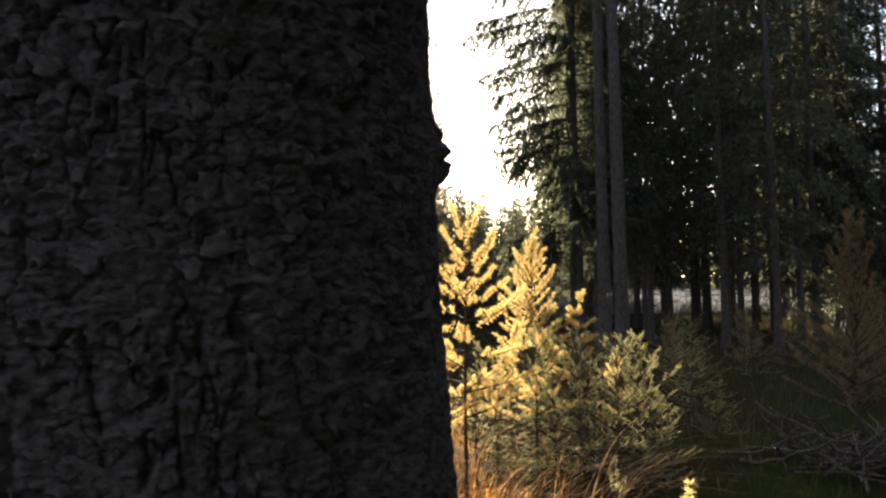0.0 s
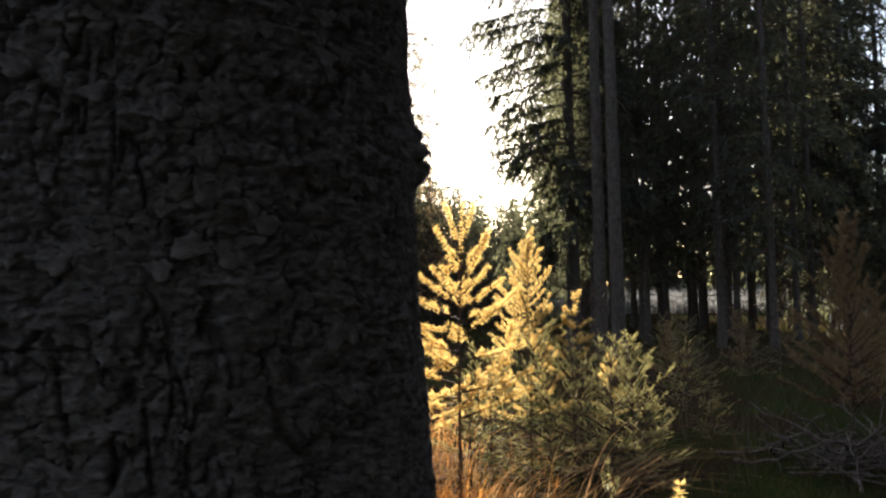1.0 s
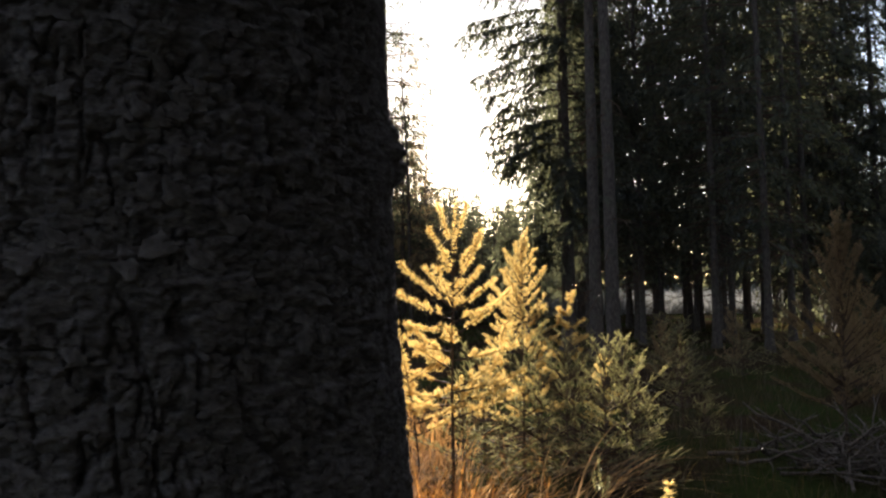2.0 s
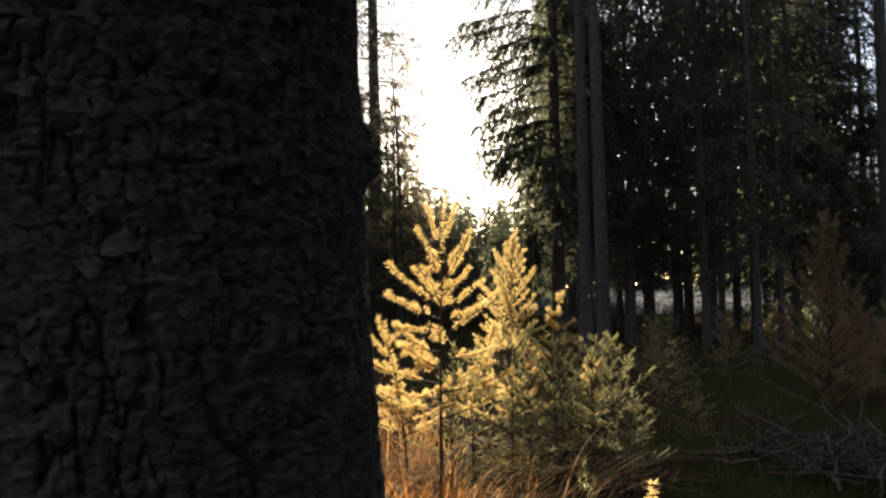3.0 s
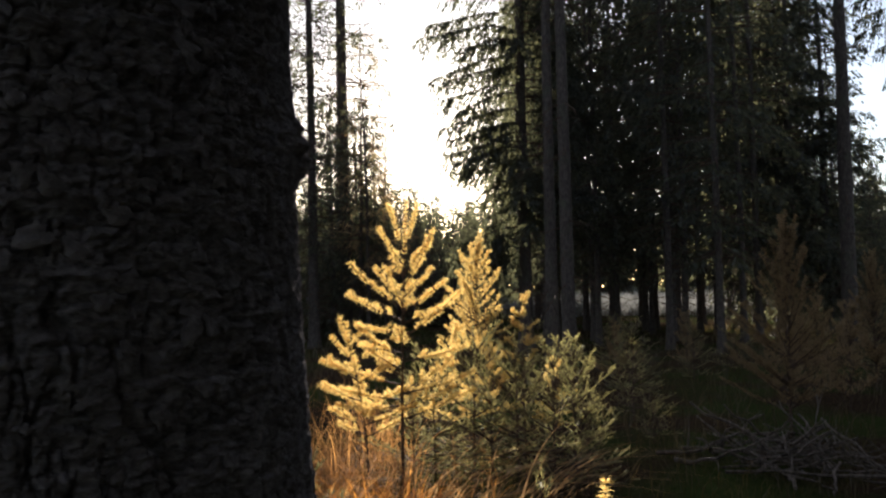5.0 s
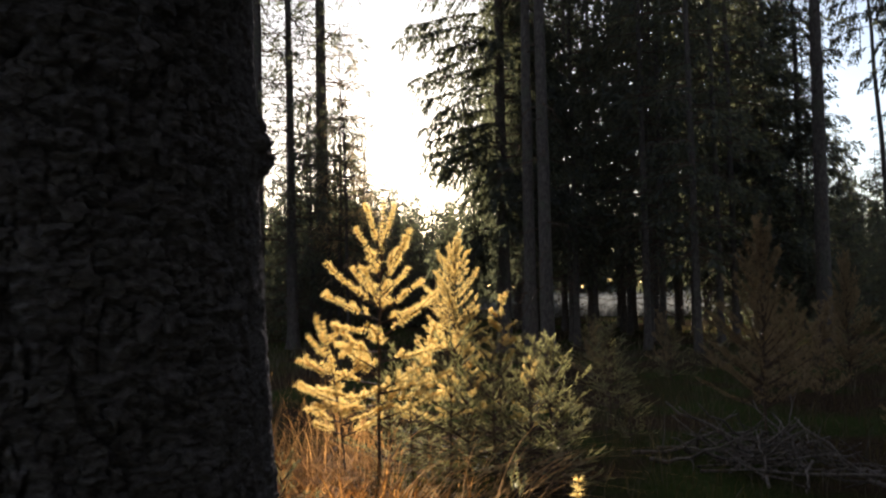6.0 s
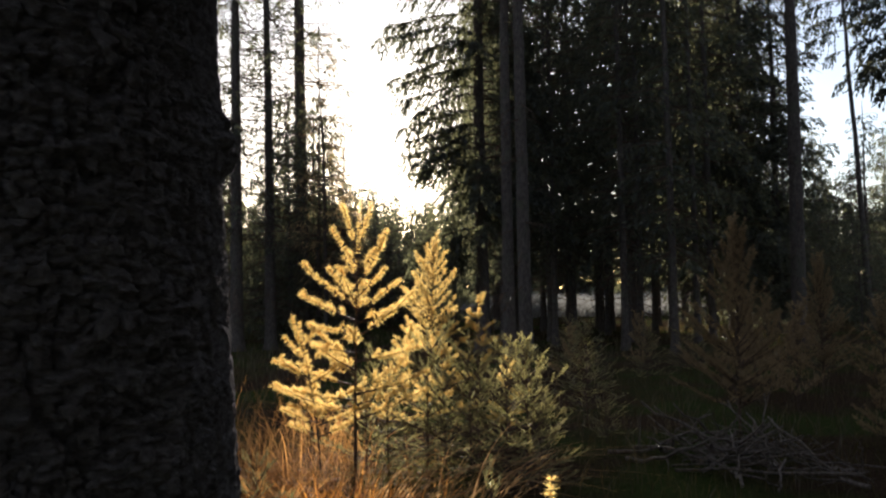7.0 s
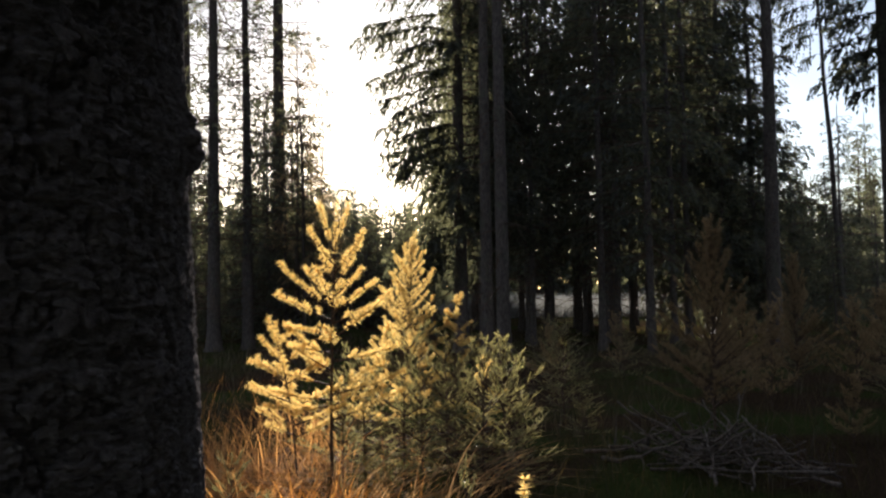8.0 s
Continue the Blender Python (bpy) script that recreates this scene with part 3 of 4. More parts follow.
def bark_relief(arc, z):
    """Height of the bark in metres: blocky lifted plates of uneven height, upright cracks, thin cross layers."""
    wx = arc + 0.0022 * fractal(arc * 60, z * 50, 201, 3)
    wz = z + 0.0026 * fractal(arc * 50, z * 60, 211, 3)
    # plates, each tilted its own way, with open gaps between some of them
    f1, f2, who, ox, oz = cells(wx / 0.026 + 7, wz / 0.021 + 3, 231)
    h = 0.0062 * (who - 0.5) + 0.0034 * (ox * np.sin(who * 40) + oz * np.cos(who * 57))
    gap = np.clip(value_noise(arc * 44, z * 38, 301) * 1.8 + 0.35, 0, 1)
    h -= 0.0075 * np.clip(1.2 - (f2 - f1) / 0.10, 0, 1) * gap
    # small scales on the plates, wider than high
    f1, f2, who, ox, oz = cells(wx / 0.0105 + 2, wz / 0.0066 + 5, 232)
    h += 0.0034 * (who - 0.5) + 0.0018 * oz * (who > 0.3)
    h -= 0.0018 * np.clip(1.2 - (f2 - f1) / 0.16, 0, 1) * (value_noise(arc * 70, z * 60, 303) > 0.0)
    # thin layers across, flaked off in steps
    n2 = fractal(wx * 28, wz * 150, 291, 3) * 2.4
    h += 0.0012 * np.floor(n2)
    n1 = fractal(wx * 17, wz * 13, 221, 3) * 1.7
    h += 0.0030 * (np.floor(n1) + np.clip((n1 - np.floor(n1)) * 0.3, 0, 1))
    # short upright cracks
    for k, (fx, fz) in enumerate(((30, 7), (44, 9), (20, 5))):
        fis = np.abs(fractal(wx * fx + 5 * k, wz * fz, 271 + 40 * k, 2))
        h -= 0.012 * np.clip(1.35 - fis / 0.085, 0, 1) * (value_noise(arc * 34, z * 26, 281 + 7 * k) > 0.16)
    h += 0.0008 * fractal(wx * 60, wz * 420, 241, 2)
    h += 0.005 * fractal(arc * 5, z * 3, 251, 3)
    return h


def trunk_radius(z):
    return TRUNK_R - 0.007 - 0.035 * (np.minimum(z, 2.4) - 1.45) + 0.14 * np.exp(-np.maximum(z, 0) / 0.28)


def bark_scales(tree):
    """Loose scales that stand proud of the bark, lifted at one edge."""
    rng = np.random.default_rng(640)
    kinds = []
    for k in range(8):
        n = 16
        w = np.sort((np.arange(n) + rng.uniform(0, 0.8, n)) * 2 * np.pi / n)
        rad = rng.uniform(0.55, 1.15, n) * (1 + 0.25 * np.sin(w * 3 + k))
        rim = np.stack([np.cos(w) * rad * rng.uniform(0.9, 1.5), np.sin(w) * rad, np.zeros(n)], 1) * 0.008
        top = rim * 0.9 + [0, 0, 0.0011]
        top[:, 2] += 0.0010 * np.sin(w * 2 + k)
        low = rim - [0, 0, 0.004]
        soup = Soup()
        soup.v.append(np.concatenate([top, rim, low, [[0, 0, 0.0016]]]))
        i = np.arange(n)
        j = (i + 1) % n
        soup.polys += [np.stack([np.full(n, 3 * n), i, j], 1), np.stack([i + n, j + n, j, i], 1), np.stack([i + 2 * n, j + 2 * n, j + n, i + n], 1)]
        soup.count = 3 * n + 1
        kinds.append(soup.mesh("bark_scale", BARK))
    for k in range(280):
        a, z = radians(rng.uniform(-98, -14)), rng.uniform(1.12, 1.82)
        r = float(trunk_radius(z) + bark_relief(np.array([a * TRUNK_R]), np.array([z]))[0])
        out = Vector((math.cos(a), math.sin(a), 0))
        up = Vector((0, 0, 1))
        m = Matrix((out.cross(up), up, out)).transposed().to_4x4()
        m.translation = out * (r + 0.0008) + up * z
        size = rng.uniform(0.7, 1.5)
        tilt = Euler((radians(rng.uniform(-14, 10)), radians(rng.uniform(-12, 12)), radians(rng.normal(0, 25))))
        ob = part("bark_scale", kinds[k % 8], None, tree)
        ob.matrix_local = m @ tilt.to_matrix().to_4x4() @ Matrix.Diagonal((size * rng.uniform(0.8, 1.4), size, 1, 1))


def big_trunk():
    tree = tagged(new("spruce_tree"), "massive old spruce trunk with rough scaly grey-brown bark", "spruce")
    fine_a = np.linspace(radians(-100), radians(16), 330)
    rest = np.linspace(radians(16), radians(260), 44)[1:-1]
    ang = np.concatenate([fine_a, rest])
    zz = np.concatenate([np.linspace(-0.05, 1.11, 36), np.linspace(1.11, 1.83, 340)[1:], np.linspace(1.83, 24, 50)[1:]])
    a, z = np.meshgrid(ang, zz, indexing="ij")
    r = trunk_radius(z)
    r = np.maximum(r * np.clip((25 - z) / 20, 0, 1) ** 0.8, 0.02)
    r = r + bark_relief(a * TRUNK_R, z) * (1 - 0.68 * np.clip((a + 0.40) / 0.35, 0, 1))
    # added upright rib towards the gap, hides the sunlit rim behind it
    r = r + 0.0048 * np.exp(-(((a - 0.01) / 0.085) ** 2)) - 0.0012
    # shallow hollow below the knot
    r = r - 0.006 * np.exp(-((a / 0.13) ** 2) - ((z - 1.44) / 0.13) ** 2)
    # swollen knot on the side towards the gap
    knot = np.exp(-(np.abs((a - radians(3)) / 0.15) ** 4 + (np.abs(z - 1.580) / 0.036) ** 4))
    r = r + 0.0125 * knot * (1 + 0.75 * fractal(a * 22, z * 70, 261, 3))
    v = np.stack([r * np.cos(a), r * np.sin(a), z], -1).reshape(-1, 3)
    n, m = a.shape
    i, j = np.meshgrid(np.arange(n), np.arange(m - 1), indexing="ij")
    k = (i + 1) % n
    f = np.stack([i * m + j, k * m + j, k * m + j + 1, i * m + j + 1], -1).reshape(-1, 4)
    s = Soup()
    s.sheet(v, f)
    part("trunk", s, BARK, tree)
    bark_scales(tree)
    leaves, wood = crown_meshes(601, 25, 9, 3.4, 0.7, 4, 0.40, 0.4, slim=0.15)
    part("crown", leaves, SPRUCE, tree)
    tagged(part("limbwork", wood, TWIG, tree), kind="stuff")
    tree.location = (TRUNK_X, TRUNK_Y, 0)


big_trunk()


# ---- young conifers of the clearing ----
def needle_brush(soup, p0, p1, per_metre, length, width, rng, spread=(50, 80), tufts=0.0):
    """Needles all round shoots that run from p0 to p1 (n, 3)."""
    ax = p1 - p0
    ln = np.linalg.norm(ax, axis=1)
    cnt = np.maximum(4, (ln * per_metre).astype(int))
    i = np.repeat(np.arange(len(ln)), cnt)
    m = len(i)
    u = rng.uniform(0.0, 1.0, m)
    if tufts:
        # needles spring from knots set along the shoot
        knots = np.maximum(2, np.round(ln / tufts))[i]
        u = np.clip((np.floor(u * knots) + 0.5 + rng.normal(0, 0.10, m)) / knots, 0, 1)
    d = unit(ax)[i]
    perp = unit(np.cross(d, rng.normal(0, 1, (m, 3))))
    th = np.radians(rng.uniform(*spread, m))
    th = np.where(u > 0.93, th * rng.uniform(0.1, 1, m), th)
    nd = d * np.cos(th)[:, None] + perp * np.sin(th)[:, None]
    b = p0[i] + ax[i] * u[:, None]
    w = unit(np.cross(nd, rng.normal(0, 1, (m, 3)))) * width / 2
    tip = b + nd * (length * rng.uniform(0.7, 1.15, m))[:, None]
    soup.flakes(np.stack([b - w, b + w, tip], 1))


def conifer_branch(tree, origin, az, rise, length, rng, style, material, sub=True):
    """One limb with side shoots set in a flat spray, and its needles."""
    out = np.array([math.cos(az) * math.cos(rise), math.sin(az) * math.cos(rise), math.sin(rise)])
    side = unit(np.cross(out, [0, 0, 1.0]))
    up = np.cross(side, out)
    t = np.linspace(0, 1, 7)[:, None]
    bend = style["bend"] * rng.uniform(0.5, 1.3)
    path = origin + out * length * t + np.array([0, 0, 1.0]) * bend * length * (t**2) + rng.normal(0, 0.012, (7, 3)) * length * t
    wood, fine, green = Soup(), Soup(), Soup()
    wood.tube(path, style["thick"] * (0.3 + length) * (1 - 0.75 * t[:, 0]) + 0.0011, 5)
    n = max(2, int(length * style["shoots"]))
    p0, p1 = [], []
    last = path[-2]
    p0.append(last), p1.append(path[-1] + (path[-1] - last) * 0.25)
    for k in range(n):
        u = style["start"] + (0.97 - style["start"]) * (k + rng.uniform(0.2, 0.8)) / n
        f = u * 6
        i = min(int(f), 5)
        q = path[i] * (1 - f + i) + path[i + 1] * (f - i)
        sgn = 1 if k % 2 else -1
        d = unit(out * rng.uniform(0.6, 1.1) + side * sgn * rng.uniform(0.45, 1.2) + up * rng.uniform(-0.25, 0.45) + np.array([0, 0, style["lift"]]))
        sl = style["shoot_len"] * rng.uniform(0.55, 1.25) * (1.15 - 0.5 * u) * min(1, 0.45 + length)
        fine.tube(np.stack([q, q + d * sl]), [0.0022, 0.001], 3)
        p0.append(q + d * sl * 0.08), p1.append(q + d * sl)
    if style["along"]:
        for i in range(2, 6):
            p0.append(path[i]), p1.append(path[i + 1])
    needle_brush(green, np.array(p0), np.array(p1), style["per_metre"], style["needle"], style["width"], rng, style["spread"], style["tufts"])
    b = part("branch", wood, TWIG, tree)
    tagged(part("twigwork", fine, TWIG, b), kind="stuff")
    tagged(part("needles", green, material, b), kind="stuff")
    return b


LARCH_STYLE = dict(bend=0.12, thick=0.008, shoots=19, start=0.16, shoot_len=0.11, lift=0.30, along=True, per_metre=1150, needle=0.032, width=0.0030, spread=(30, 92), tufts=0.027)
FAR_STYLE = dict(LARCH_STYLE, shoots=19, per_metre=620, width=0.0044)
SPRUCE_STYLE = dict(bend=0.16, thick=0.009, shoots=12, start=0.15, shoot_len=0.19, lift=0.24, along=True, per_metre=820, needle=0.0135, width=0.0034, spread=(35, 70), tufts=0.0)
FAR_GREEN = dict(SPRUCE_STYLE, shoots=20, per_metre=300, width=0.0065)


def young_conifer(name, seed, height, branches, style, material, label, category, group="", lean=(0, 0), stem=0.013):
    """branches: rows of height, azimuth, rise, length, in metres and degrees."""
    rng = np.random.default_rng(seed)
    tree = tagged(new(name), label, category, group)
    t = np.linspace(0, 1, 12)[:, None]
    pts = np.array([0, 0, 1.0]) * (t * height) + np.array([lean[0], lean[1], 0]) * t**2 + rng.normal(0, 0.006, (12, 3)) * np.minimum(t, 0.8) * [1, 1, 0]
    s = Soup()
    s.tube(np.concatenate([[[0, 0, -0.06]], pts]), np.concatenate([[stem * 1.3], stem * (1 - 0.86 * t[:, 0])]), 7)
    trunk = part("trunk", s, TWIG, tree, smooth=True)
    g = Soup()
    top = pts[-1] + (pts[-1] - pts[-2]) * 0.1
    needle_brush(g, np.array([pts[-3], pts[-2]]), np.array([pts[-2], top]), style["per_metre"], style["needle"], style["width"], rng, style["spread"], style["tufts"])
    tagged(part("needles", g, material, trunk), kind="stuff")
    for h, az, rise, length in branches:
        f = min(h / height, 0.999) * 11
        i = int(f)
        conifer_branch(tree, pts[i] * (1 - f + i) + pts[i + 1] * (f - i), radians(az), radians(rise), length, rng, style, material)
    return tree


def random_branches(seed, height, base, reach, whorls, per, rise=(5, 50), taper=0.9):
    rng = np.random.default_rng(seed)
    rows = []
    for k in range(whorls):
        rel = k / max(1, whorls - 1)
        for j in range(per):
            rows.append((base + (height - base) * rel * 0.94 + rng.uniform(-0.03, 0.03), rng.uniform(0, 360),
                         rise[0] + (rise[1] - rise[0]) * rel + rng.uniform(-8, 8), reach * (1 - taper * rel) * rng.uniform(0.7, 1.15) + 0.06))
    return rows


# golden larch nearest to the gap: height, azimuth, rise, length
gold_rows = [
    (1.66, 175, 72, 0.34), (1.70, 15, 70, 0.30), (1.58, 190, 50, 0.27), (1.52, 10, 50, 0.33), (1.44, -20, 53, 0.34),
    (1.28, 172, 38, 0.46), (1.20, 200, 22, 0.42), (1.12, 160, 4, 0.34), (1.26, -5, 30, 0.34), (1.18, 20, 18, 0.36),
    (1.08, -12, 30, 0.48), (1.30, 250, 35, 0.36), (1.22, 80, 35, 0.36), (1.02, 265, 20, 0.36), (0.98, 185, 8, 0.30),
    (0.92, 8, 6, 0.45), (0.76, 178, 10, 0.55), (0.70, -15, 10, 0.52), (0.66, 205, 6, 0.44),
    (1.36, 5, 40, 0.26), (1.34, 150, 42, 0.30), (0.56, 165, 14, 0.58), (0.52, 10, 16, 0.52), (0.72, 40, 14, 0.50), (1.48, 110, 45, 0.26), (0.85, 110, 10, 0.40),
    (0.86, 215, 26, 0.34), (0.82, 140, 22, 0.34), (0.62, 196, -4, 0.46), (0.93, 176, 34, 0.36), (0.62, 25, 10, 0.42), (0.60, 60, 16, 0.4),
]
larch_a = young_conifer("larch", 700, 2.02, gold_rows, LARCH_STYLE, LARCH, "young larch with glowing golden autumn needles", "larch", "golden larches", (0.06, 0), 0.014)
larch_a.location = (0.12, 6.0, 0)
small_rows = [
    (1.00, 170, 66, 0.22), (1.02, 20, 58, 0.16), (0.92, 190, 48, 0.22), (0.90, 350, 40, 0.20), (0.80, 175, 35, 0.24), (0.78, 5, 30, 0.26), (0.82, 265, 40, 0.2),
    (0.66, 185, 20, 0.26), (0.62, 10, 18, 0.34), (0.68, 90, 25, 0.24), (0.52, 170, 18, 0.24), (0.50, 355, 16, 0.36), (0.54, 280, 22, 0.26), (0.44, 200, 20, 0.2), (0.42, 20, 16, 0.3),
]
small_a = young_conifer("larch", 720, 1.20, small_rows, LARCH_STYLE, LARCH,
                        "small leaning larch sapling with golden needles", "larch", "golden larches", (-0.14, 0), 0.008)
small_a.location = (-0.11, 5.95, 0)
larch_b = young_conifer("larch", 740, 1.95, random_branches(741, 1.90, 0.60, 0.54, 13, 5, (22, 66), 0.62), dict(FAR_STYLE, shoot_len=0.10, per_metre=430), LARCH,
                        "fuller golden larch behind the first", "larch", "golden larches", (0.03, 0), 0.016)
larch_b.location = (1.08, 11.0, 0)
small_b = young_conifer("larch", 760, 1.25, random_branches(761, 1.25, 0.3, 0.3, 6, 4, (10, 55), 0.7), LARCH_STYLE, LARCH,
                        "small golden larch at the gap's edge", "larch", "golden larches", (0.02, 0), 0.009)
small_b.location = (1.62, 10.6, 0)
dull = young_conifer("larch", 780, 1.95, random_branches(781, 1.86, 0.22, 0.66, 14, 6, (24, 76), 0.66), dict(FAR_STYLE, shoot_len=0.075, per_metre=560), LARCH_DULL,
                     "shaded larch with dull brown needles", "larch", "faded larches", (0.02, 0), 0.016)
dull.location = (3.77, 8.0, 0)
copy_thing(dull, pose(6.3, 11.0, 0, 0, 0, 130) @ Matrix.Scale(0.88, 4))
BRUSH_STYLE = dict(LARCH_STYLE, shoots=14, tufts=0.0, spread=(40, 85), per_metre=170, width=0.009, needle=0.045, shoot_len=0.2)
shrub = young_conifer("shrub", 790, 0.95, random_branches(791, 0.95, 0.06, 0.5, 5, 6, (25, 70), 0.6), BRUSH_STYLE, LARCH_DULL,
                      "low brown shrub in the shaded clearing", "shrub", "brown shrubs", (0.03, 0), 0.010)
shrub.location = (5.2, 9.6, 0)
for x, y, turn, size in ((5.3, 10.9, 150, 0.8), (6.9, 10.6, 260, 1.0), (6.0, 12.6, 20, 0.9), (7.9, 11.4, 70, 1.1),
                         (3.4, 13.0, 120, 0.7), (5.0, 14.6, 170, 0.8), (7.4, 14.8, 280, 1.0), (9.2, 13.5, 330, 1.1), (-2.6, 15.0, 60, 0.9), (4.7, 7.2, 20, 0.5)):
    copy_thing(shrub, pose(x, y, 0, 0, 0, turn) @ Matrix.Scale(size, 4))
gold_low = young_conifer("larch", 810, 1.12, random_branches(811, 1.12, 0.35, 0.30, 6, 4, (10, 55), 0.75), LARCH_STYLE, LARCH,
                         "low golden larch growing through the young spruces", "larch", "golden larches", (0.05, 0), 0.009)
gold_low.matrix_basis = pose(0.52, 7.2, 0) @ Matrix.Scale(0.94, 4)
copy_thing(gold_low, pose(0.90, 7.6, 0, 0, 0, 150) @ Matrix.Scale(0.90, 4))
copy_thing(gold_low, pose(1.45, 7.4, 0, 0, 0, 260) @ Matrix.Scale(0.72, 4))
seedling = young_conifer("young_spruce", 815, 0.67, [(0.50, 170, 72, 0.10), (0.46, 10, 70, 0.12), (0.36, 250, 68, 0.12), (0.30, 190, 64, 0.12), (0.26, 350, 62, 0.13)], dict(SPRUCE_STYLE, shoots=5, shoot_len=0.07, needle=0.015, per_metre=700), YOUNG,
                         "slender spruce seedling with upright shoots", "spruce", "young spruces of the thicket", (0.01, 0), 0.006)
seedling.location = (0.71, 3.75, 0)
tip = young_conifer("larch", 800, 0.76, random_branches(801, 0.50, 0.15, 0.14, 4, 3, (30, 60), 0.8), LARCH_STYLE, LARCH,
                    "tiny larch seedling with golden needles", "larch", "golden larches", (0.01, 0), 0.005)
tip.location = (0.78, 2.88, 0)

GREENS = "young spruces of the thicket"
sp_a = young_conifer("young_spruce", 820, 1.02, random_branches(821, 1.0, 0.10, 0.46, 7, 5, (0, 46), 0.60), SPRUCE_STYLE, YOUNG,
                     "bushy young green spruce among dry grass", "spruce", GREENS, (0.02, 0), 0.012)
sp_a.matrix_basis = pose(0.64, 6.3, 0) @ Matrix.Scale(0.97, 4)
sp_b = young_conifer("young_spruce", 840, 0.92, random_branches(841, 0.9, 0.08, 0.44, 6, 5, (4, 50), 0.60), SPRUCE_STYLE, YOUNG,
                     "young green spruce with upright tip", "spruce", GREENS, (0, 0), 0.010)
sp_b.location = (1.36, 6.2, 0)
sp_far = young_conifer("young_spruce", 860, 0.95, random_branches(861, 0.93, 0.08, 0.42, 7, 5, (8, 50), 0.72), FAR_GREEN, YOUNG,
                       "small shaded green spruce in the clearing", "spruce", "small spruces in the shade", (0, 0), 0.011)
sp_far.location = (2.6, 9.2, 0)
for which, x, y, turn, size in ((sp_a, 0.95, 6.25, 70, 0.94), (sp_b, 1.20, 6.15, 140, 0.98), (sp_a, 0.36, 6.45, 200, 0.88), (sp_b, 1.47, 6.55, 250, 0.80),
                                (sp_far, 2.4, 7.8, 20, 0.5), (sp_b, -0.42, 4.9, 80, 0.5), (sp_b, -0.2, 4.6, 180, 0.35),
                                (sp_far, 2.0, 9.4, 100, 0.75), (sp_far, 3.1, 11.2, 220, 0.85), (sp_far, 4.4, 12.5, 10, 0.8), (sp_far, 2.1, 12.4, 300, 0.9), (sp_far, 5.4, 13.5, 33, 0.9), (sp_far, 3.6, 14, 93, 0.9),
                                (sp_far, 6.6, 9.4, 60, 0.9), (sp_far, 7.4, 12.8, 160, 1.1), (sp_b, 0.2, 6.3, 33, 0.78), (sp_a, 1.1, 6.9, 222, 0.74), (sp_b, 1.4, 6.0, 111, 0.6), (sp_b, 0.76, 6.2, 300, 0.8)):
    copy_thing(which, pose(x, y, 0, 0, 0, turn) @ Matrix.Scale(size, 4))


# ---- heap of dry branches ----
def branch_heap():
    rng = np.random.default_rng(61)
    heap = tagged(new("branch_heap"), "heap of bare grey dry branches on the ground", "branches")
    for k in range(60):
        s = Soup()
        ln = rng.uniform(0.3, 1.1)
        az, tilt = rng.uniform(0, 2 * np.pi), rng.uniform(-0.3, 0.75)
        c = np.array([rng.normal(0, 0.36), rng.normal(0, 0.36), 0])
        c[2] = 0.03 + 0.24 * math.exp(-(c[0] ** 2 + c[1] ** 2) / 0.3) * rng.uniform(0.1, 1)
        d = np.array([math.cos(az), math.sin(az) * 0.8, tilt])
        t = np.linspace(-0.5, 0.5, 8)[:, None]
        bow = np.array([-d[1], d[0], rng.uniform(-0.3, 0.6)]) * rng.uniform(-0.4, 0.4)
        p = c + d * ln * t + bow * ln * (0.25 - t**2) + rng.normal(0, 0.016, (8, 3))
        p[:, 2] = np.maximum(p[:, 2], 0.01)
        r0 = rng.uniform(0.005, 0.013) if k % 3 else rng.uniform(0.013, 0.022)
        s.tube(p, r0 * (1 - 0.7 * (t[:, 0] + 0.5)) + 0.0015, 6)
        for j in range(rng.integers(1, 5)):
            u = rng.integers(2, 7)
            e = unit(d + rng.normal(0, 0.7, 3)) * ln * rng.uniform(0.12, 0.4)
            s.tube(np.stack([p[u], p[u] + e * 0.5 + rng.normal(0, 0.015, 3), p[u] + e]), [r0 * 0.45, r0 * 0.3, 0.001], 4)
        part("stick", s, DEAD_WOOD, heap, smooth=True)
    heap.location = (3.1, 6.55, 0)


branch_heap()


# ---- grasses ----
def blades(s, rng, x, y, height, width, lean, az, segs=5, fall=0.42):
    """Arching blades rooted at x, y; lean is how far the tip falls over, as a share of the height."""
    n = len(x)
    t = np.linspace(0, 1, segs + 1)[None, :]
    dirx, diry = np.cos(az)[:, None], np.sin(az)[:, None]
    over = lean[:, None] * height[:, None] * t**2.2
    up = height[:, None] * (t - fall * np.minimum(lean, 1.6)[:, None] * t**3)
    z0 = ground_height(x, y)[:, None] - 0.02
    c = np.stack([x[:, None] + dirx * over, y[:, None] + diry * over, z0 + up], -1)
    fa = az + rng.uniform(-0.9, 0.9, n) + np.pi / 2
    wv = np.stack([np.cos(fa), np.sin(fa), np.zeros(n)], -1)[:, None] * (width[:, None] * (1 - 0.9 * t**1.5))[..., None] * 0.5
    v = np.stack([c - wv, c + wv], 2).reshape(-1, 3)
    k = 2 * (segs + 1)
    base = (np.arange(n) * k)[:, None] + (np.arange(segs) * 2)[None]
    f = np.stack([base, base + 1, base + 3, base + 2], -1).reshape(-1, 4)
    s.sheet(v, f)


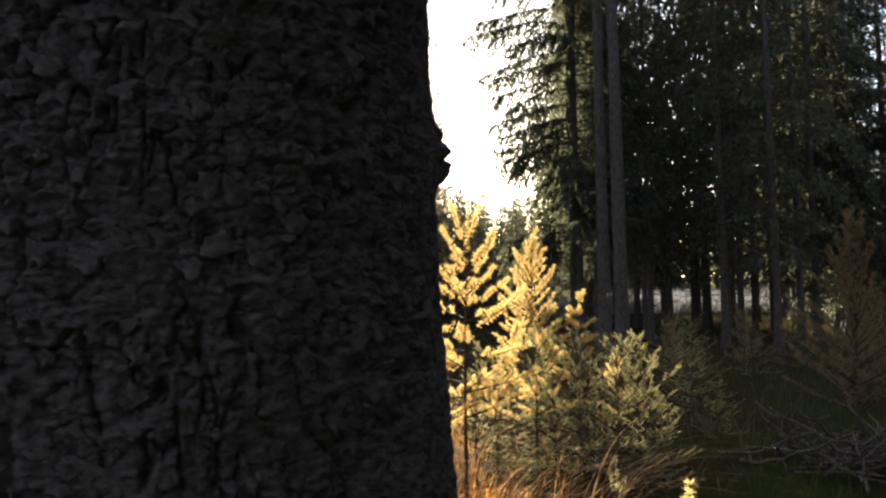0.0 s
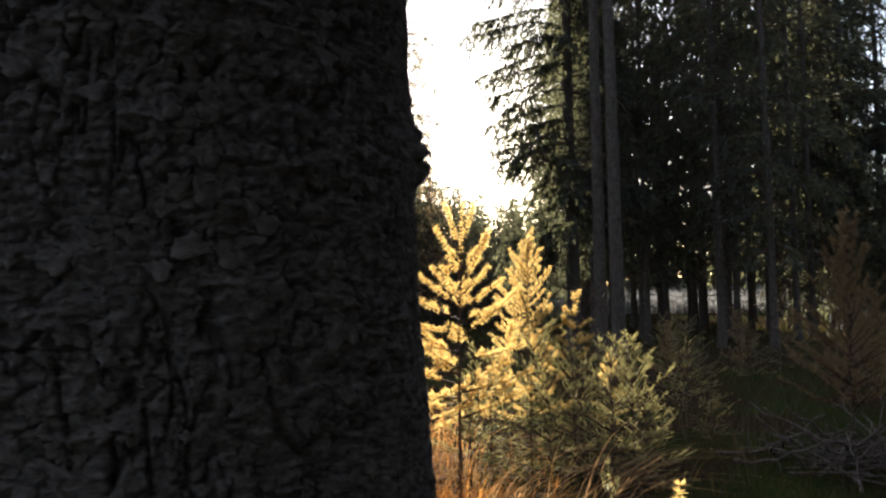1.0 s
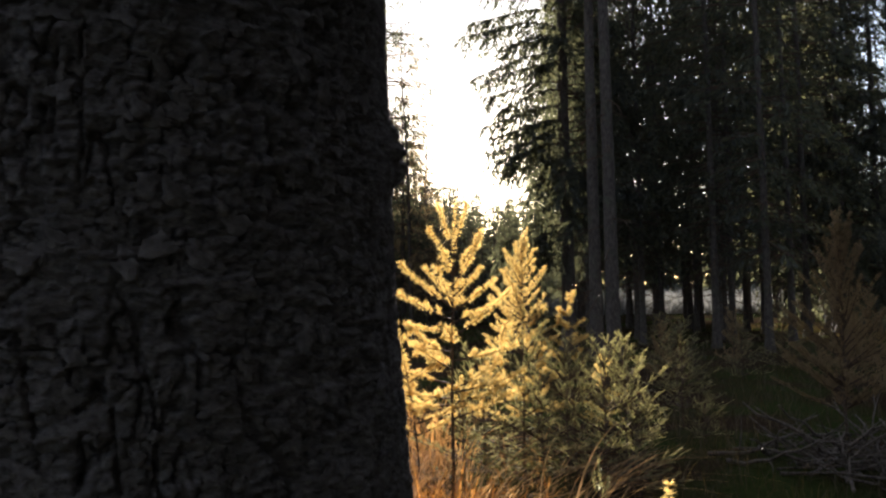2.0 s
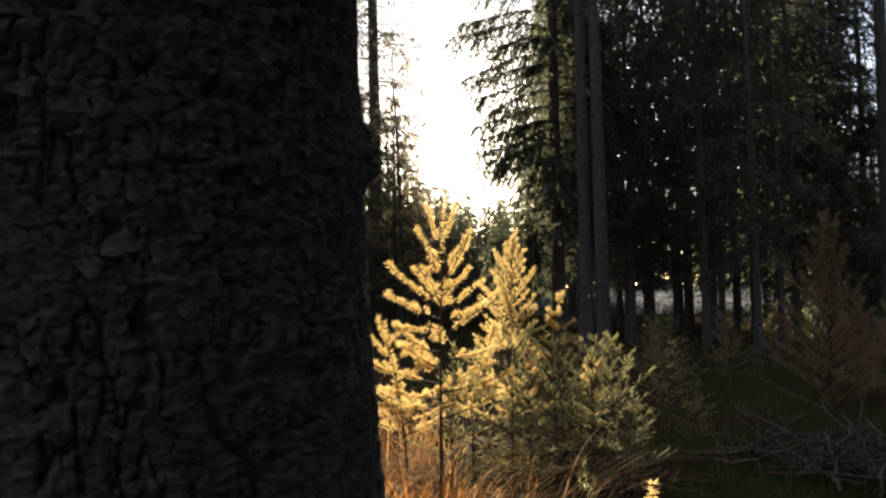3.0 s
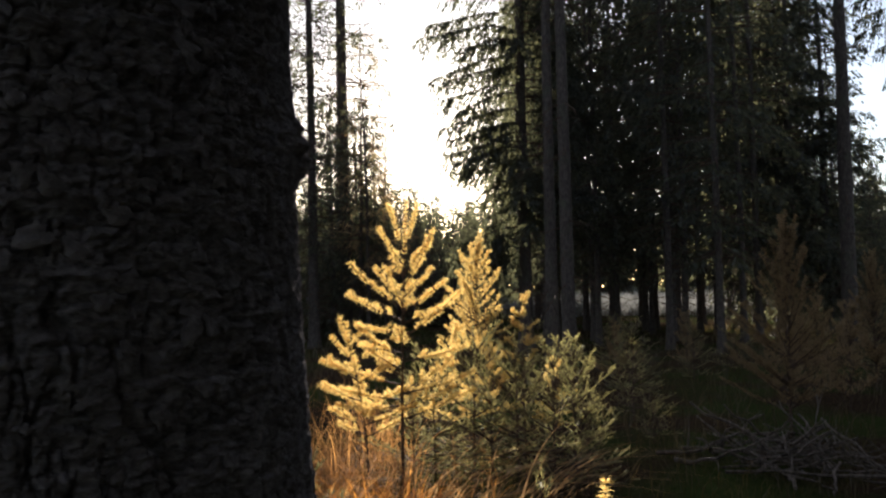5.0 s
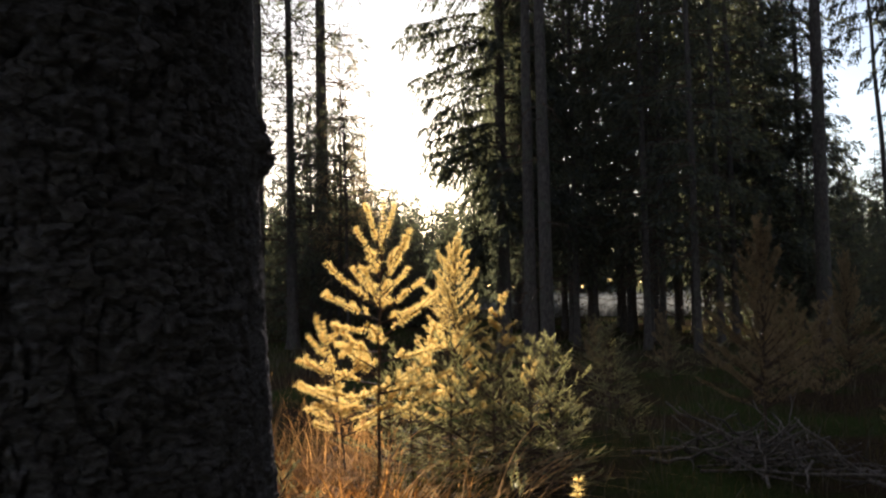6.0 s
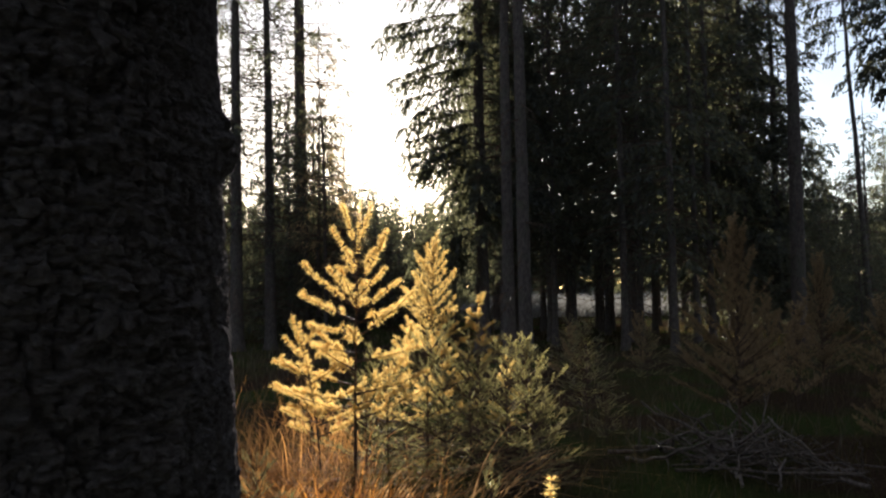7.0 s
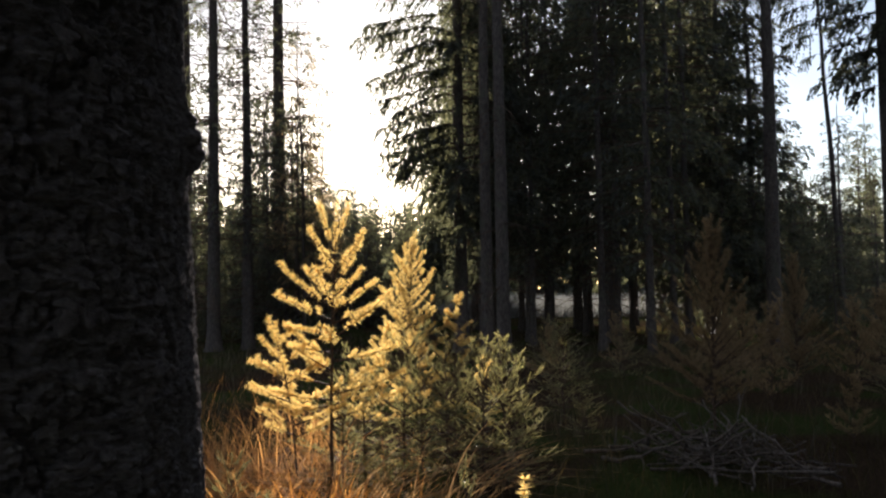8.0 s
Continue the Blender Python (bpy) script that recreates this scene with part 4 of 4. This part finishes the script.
def grass_patch(name, seed, n, cx, cy, rx, ry, hgt, wid, lean, material, label, az=None, clumps=0, segs=5, fall=0.42):
    rng = np.random.default_rng(seed)
    if clumps:
        px, py = rng.normal(0, 0.5, clumps), rng.normal(0, 0.5, clumps)
        i = rng.integers(0, clumps, n)
        x, y = cx + rx * px[i] + rng.normal(0, 0.045, n), cy + ry * py[i] + rng.normal(0, 0.045, n)
        a = rng.uniform(0, 2 * np.pi, clumps)[i] + rng.normal(0, 0.8, n)
    else:
        x, y = cx + rx * rng.uniform(-1, 1, n), cy + ry * rng.uniform(-1, 1, n)
        a = rng.uniform(0, 2 * np.pi, n)
    if az is not None:
        a = radians(az) + rng.normal(0, 0.5, n)
    s = Soup()
    blades(s, rng, x, y, rng.uniform(*hgt, n), rng.uniform(*wid, n), rng.uniform(*lean, n), a, segs, fall)
    return tagged(part(name, s, material), label, "grass", kind="stuff")


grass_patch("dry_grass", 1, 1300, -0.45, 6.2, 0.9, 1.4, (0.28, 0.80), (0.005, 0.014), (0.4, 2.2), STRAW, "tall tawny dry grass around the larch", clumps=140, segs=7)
grass_patch("rust_grass", 2, 620, 0.02, 4.75, 0.52, 0.45, (0.30, 0.62), (0.009, 0.018), (0.3, 1.6), RUST, "rust-coloured tussock of dry grass, tone raised for sunlight", clumps=34, segs=6)
grass_patch("arching_grass", 3, 85, 0.48, 4.6, 0.40, 0.26, (0.76, 1.05), (0.006, 0.013), (0.6, 1.15), REED, "long pale arching grass blades beside the spruces", az=6, segs=9, fall=0.44)
grass_patch("grass_stalks", 14, 160, -0.45, 6.4, 0.7, 0.8, (0.75, 1.1), (0.003, 0.005), (0.2, 0.9), STRAW, "thin tall dry grass stalks by the larch")
grass_patch("green_grass", 4, 4200, -0.1, 5.6, 1.1, 1.2, (0.15, 0.38), (0.006, 0.010), (0.3, 1.0), SEDGE, "short green grass below the dry tussocks")
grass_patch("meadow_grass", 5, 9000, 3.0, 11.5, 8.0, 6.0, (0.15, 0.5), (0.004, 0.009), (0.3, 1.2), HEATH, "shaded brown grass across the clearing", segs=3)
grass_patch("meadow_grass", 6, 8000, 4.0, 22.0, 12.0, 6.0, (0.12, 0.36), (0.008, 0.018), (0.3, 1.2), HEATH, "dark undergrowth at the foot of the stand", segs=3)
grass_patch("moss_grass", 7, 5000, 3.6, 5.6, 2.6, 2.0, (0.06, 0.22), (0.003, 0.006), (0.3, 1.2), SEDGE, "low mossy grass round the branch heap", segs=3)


def sunlit_field():
    """Pale dry grass of the open field behind the stand; its grey tone carries the haze."""
    rng = np.random.default_rng(91)
    n = 12000
    a, d = np.radians(rng.uniform(7, 24, n)), 42 + 54 * rng.uniform(0, 1, n) ** 1.4
    s = Soup()
    blades(s, rng, d * np.sin(a), d * np.cos(a), rng.uniform(0.5, 1.3, n), rng.uniform(0.03, 0.07, n), rng.uniform(0.2, 0.9, n), rng.uniform(0, 6.28, n), 3)
    tagged(part("field_grass", s, HAZY_FIELD), "pale dry grass of a sunlit field behind the stand, greyed for haze", "grass", kind="stuff")


sunlit_field()
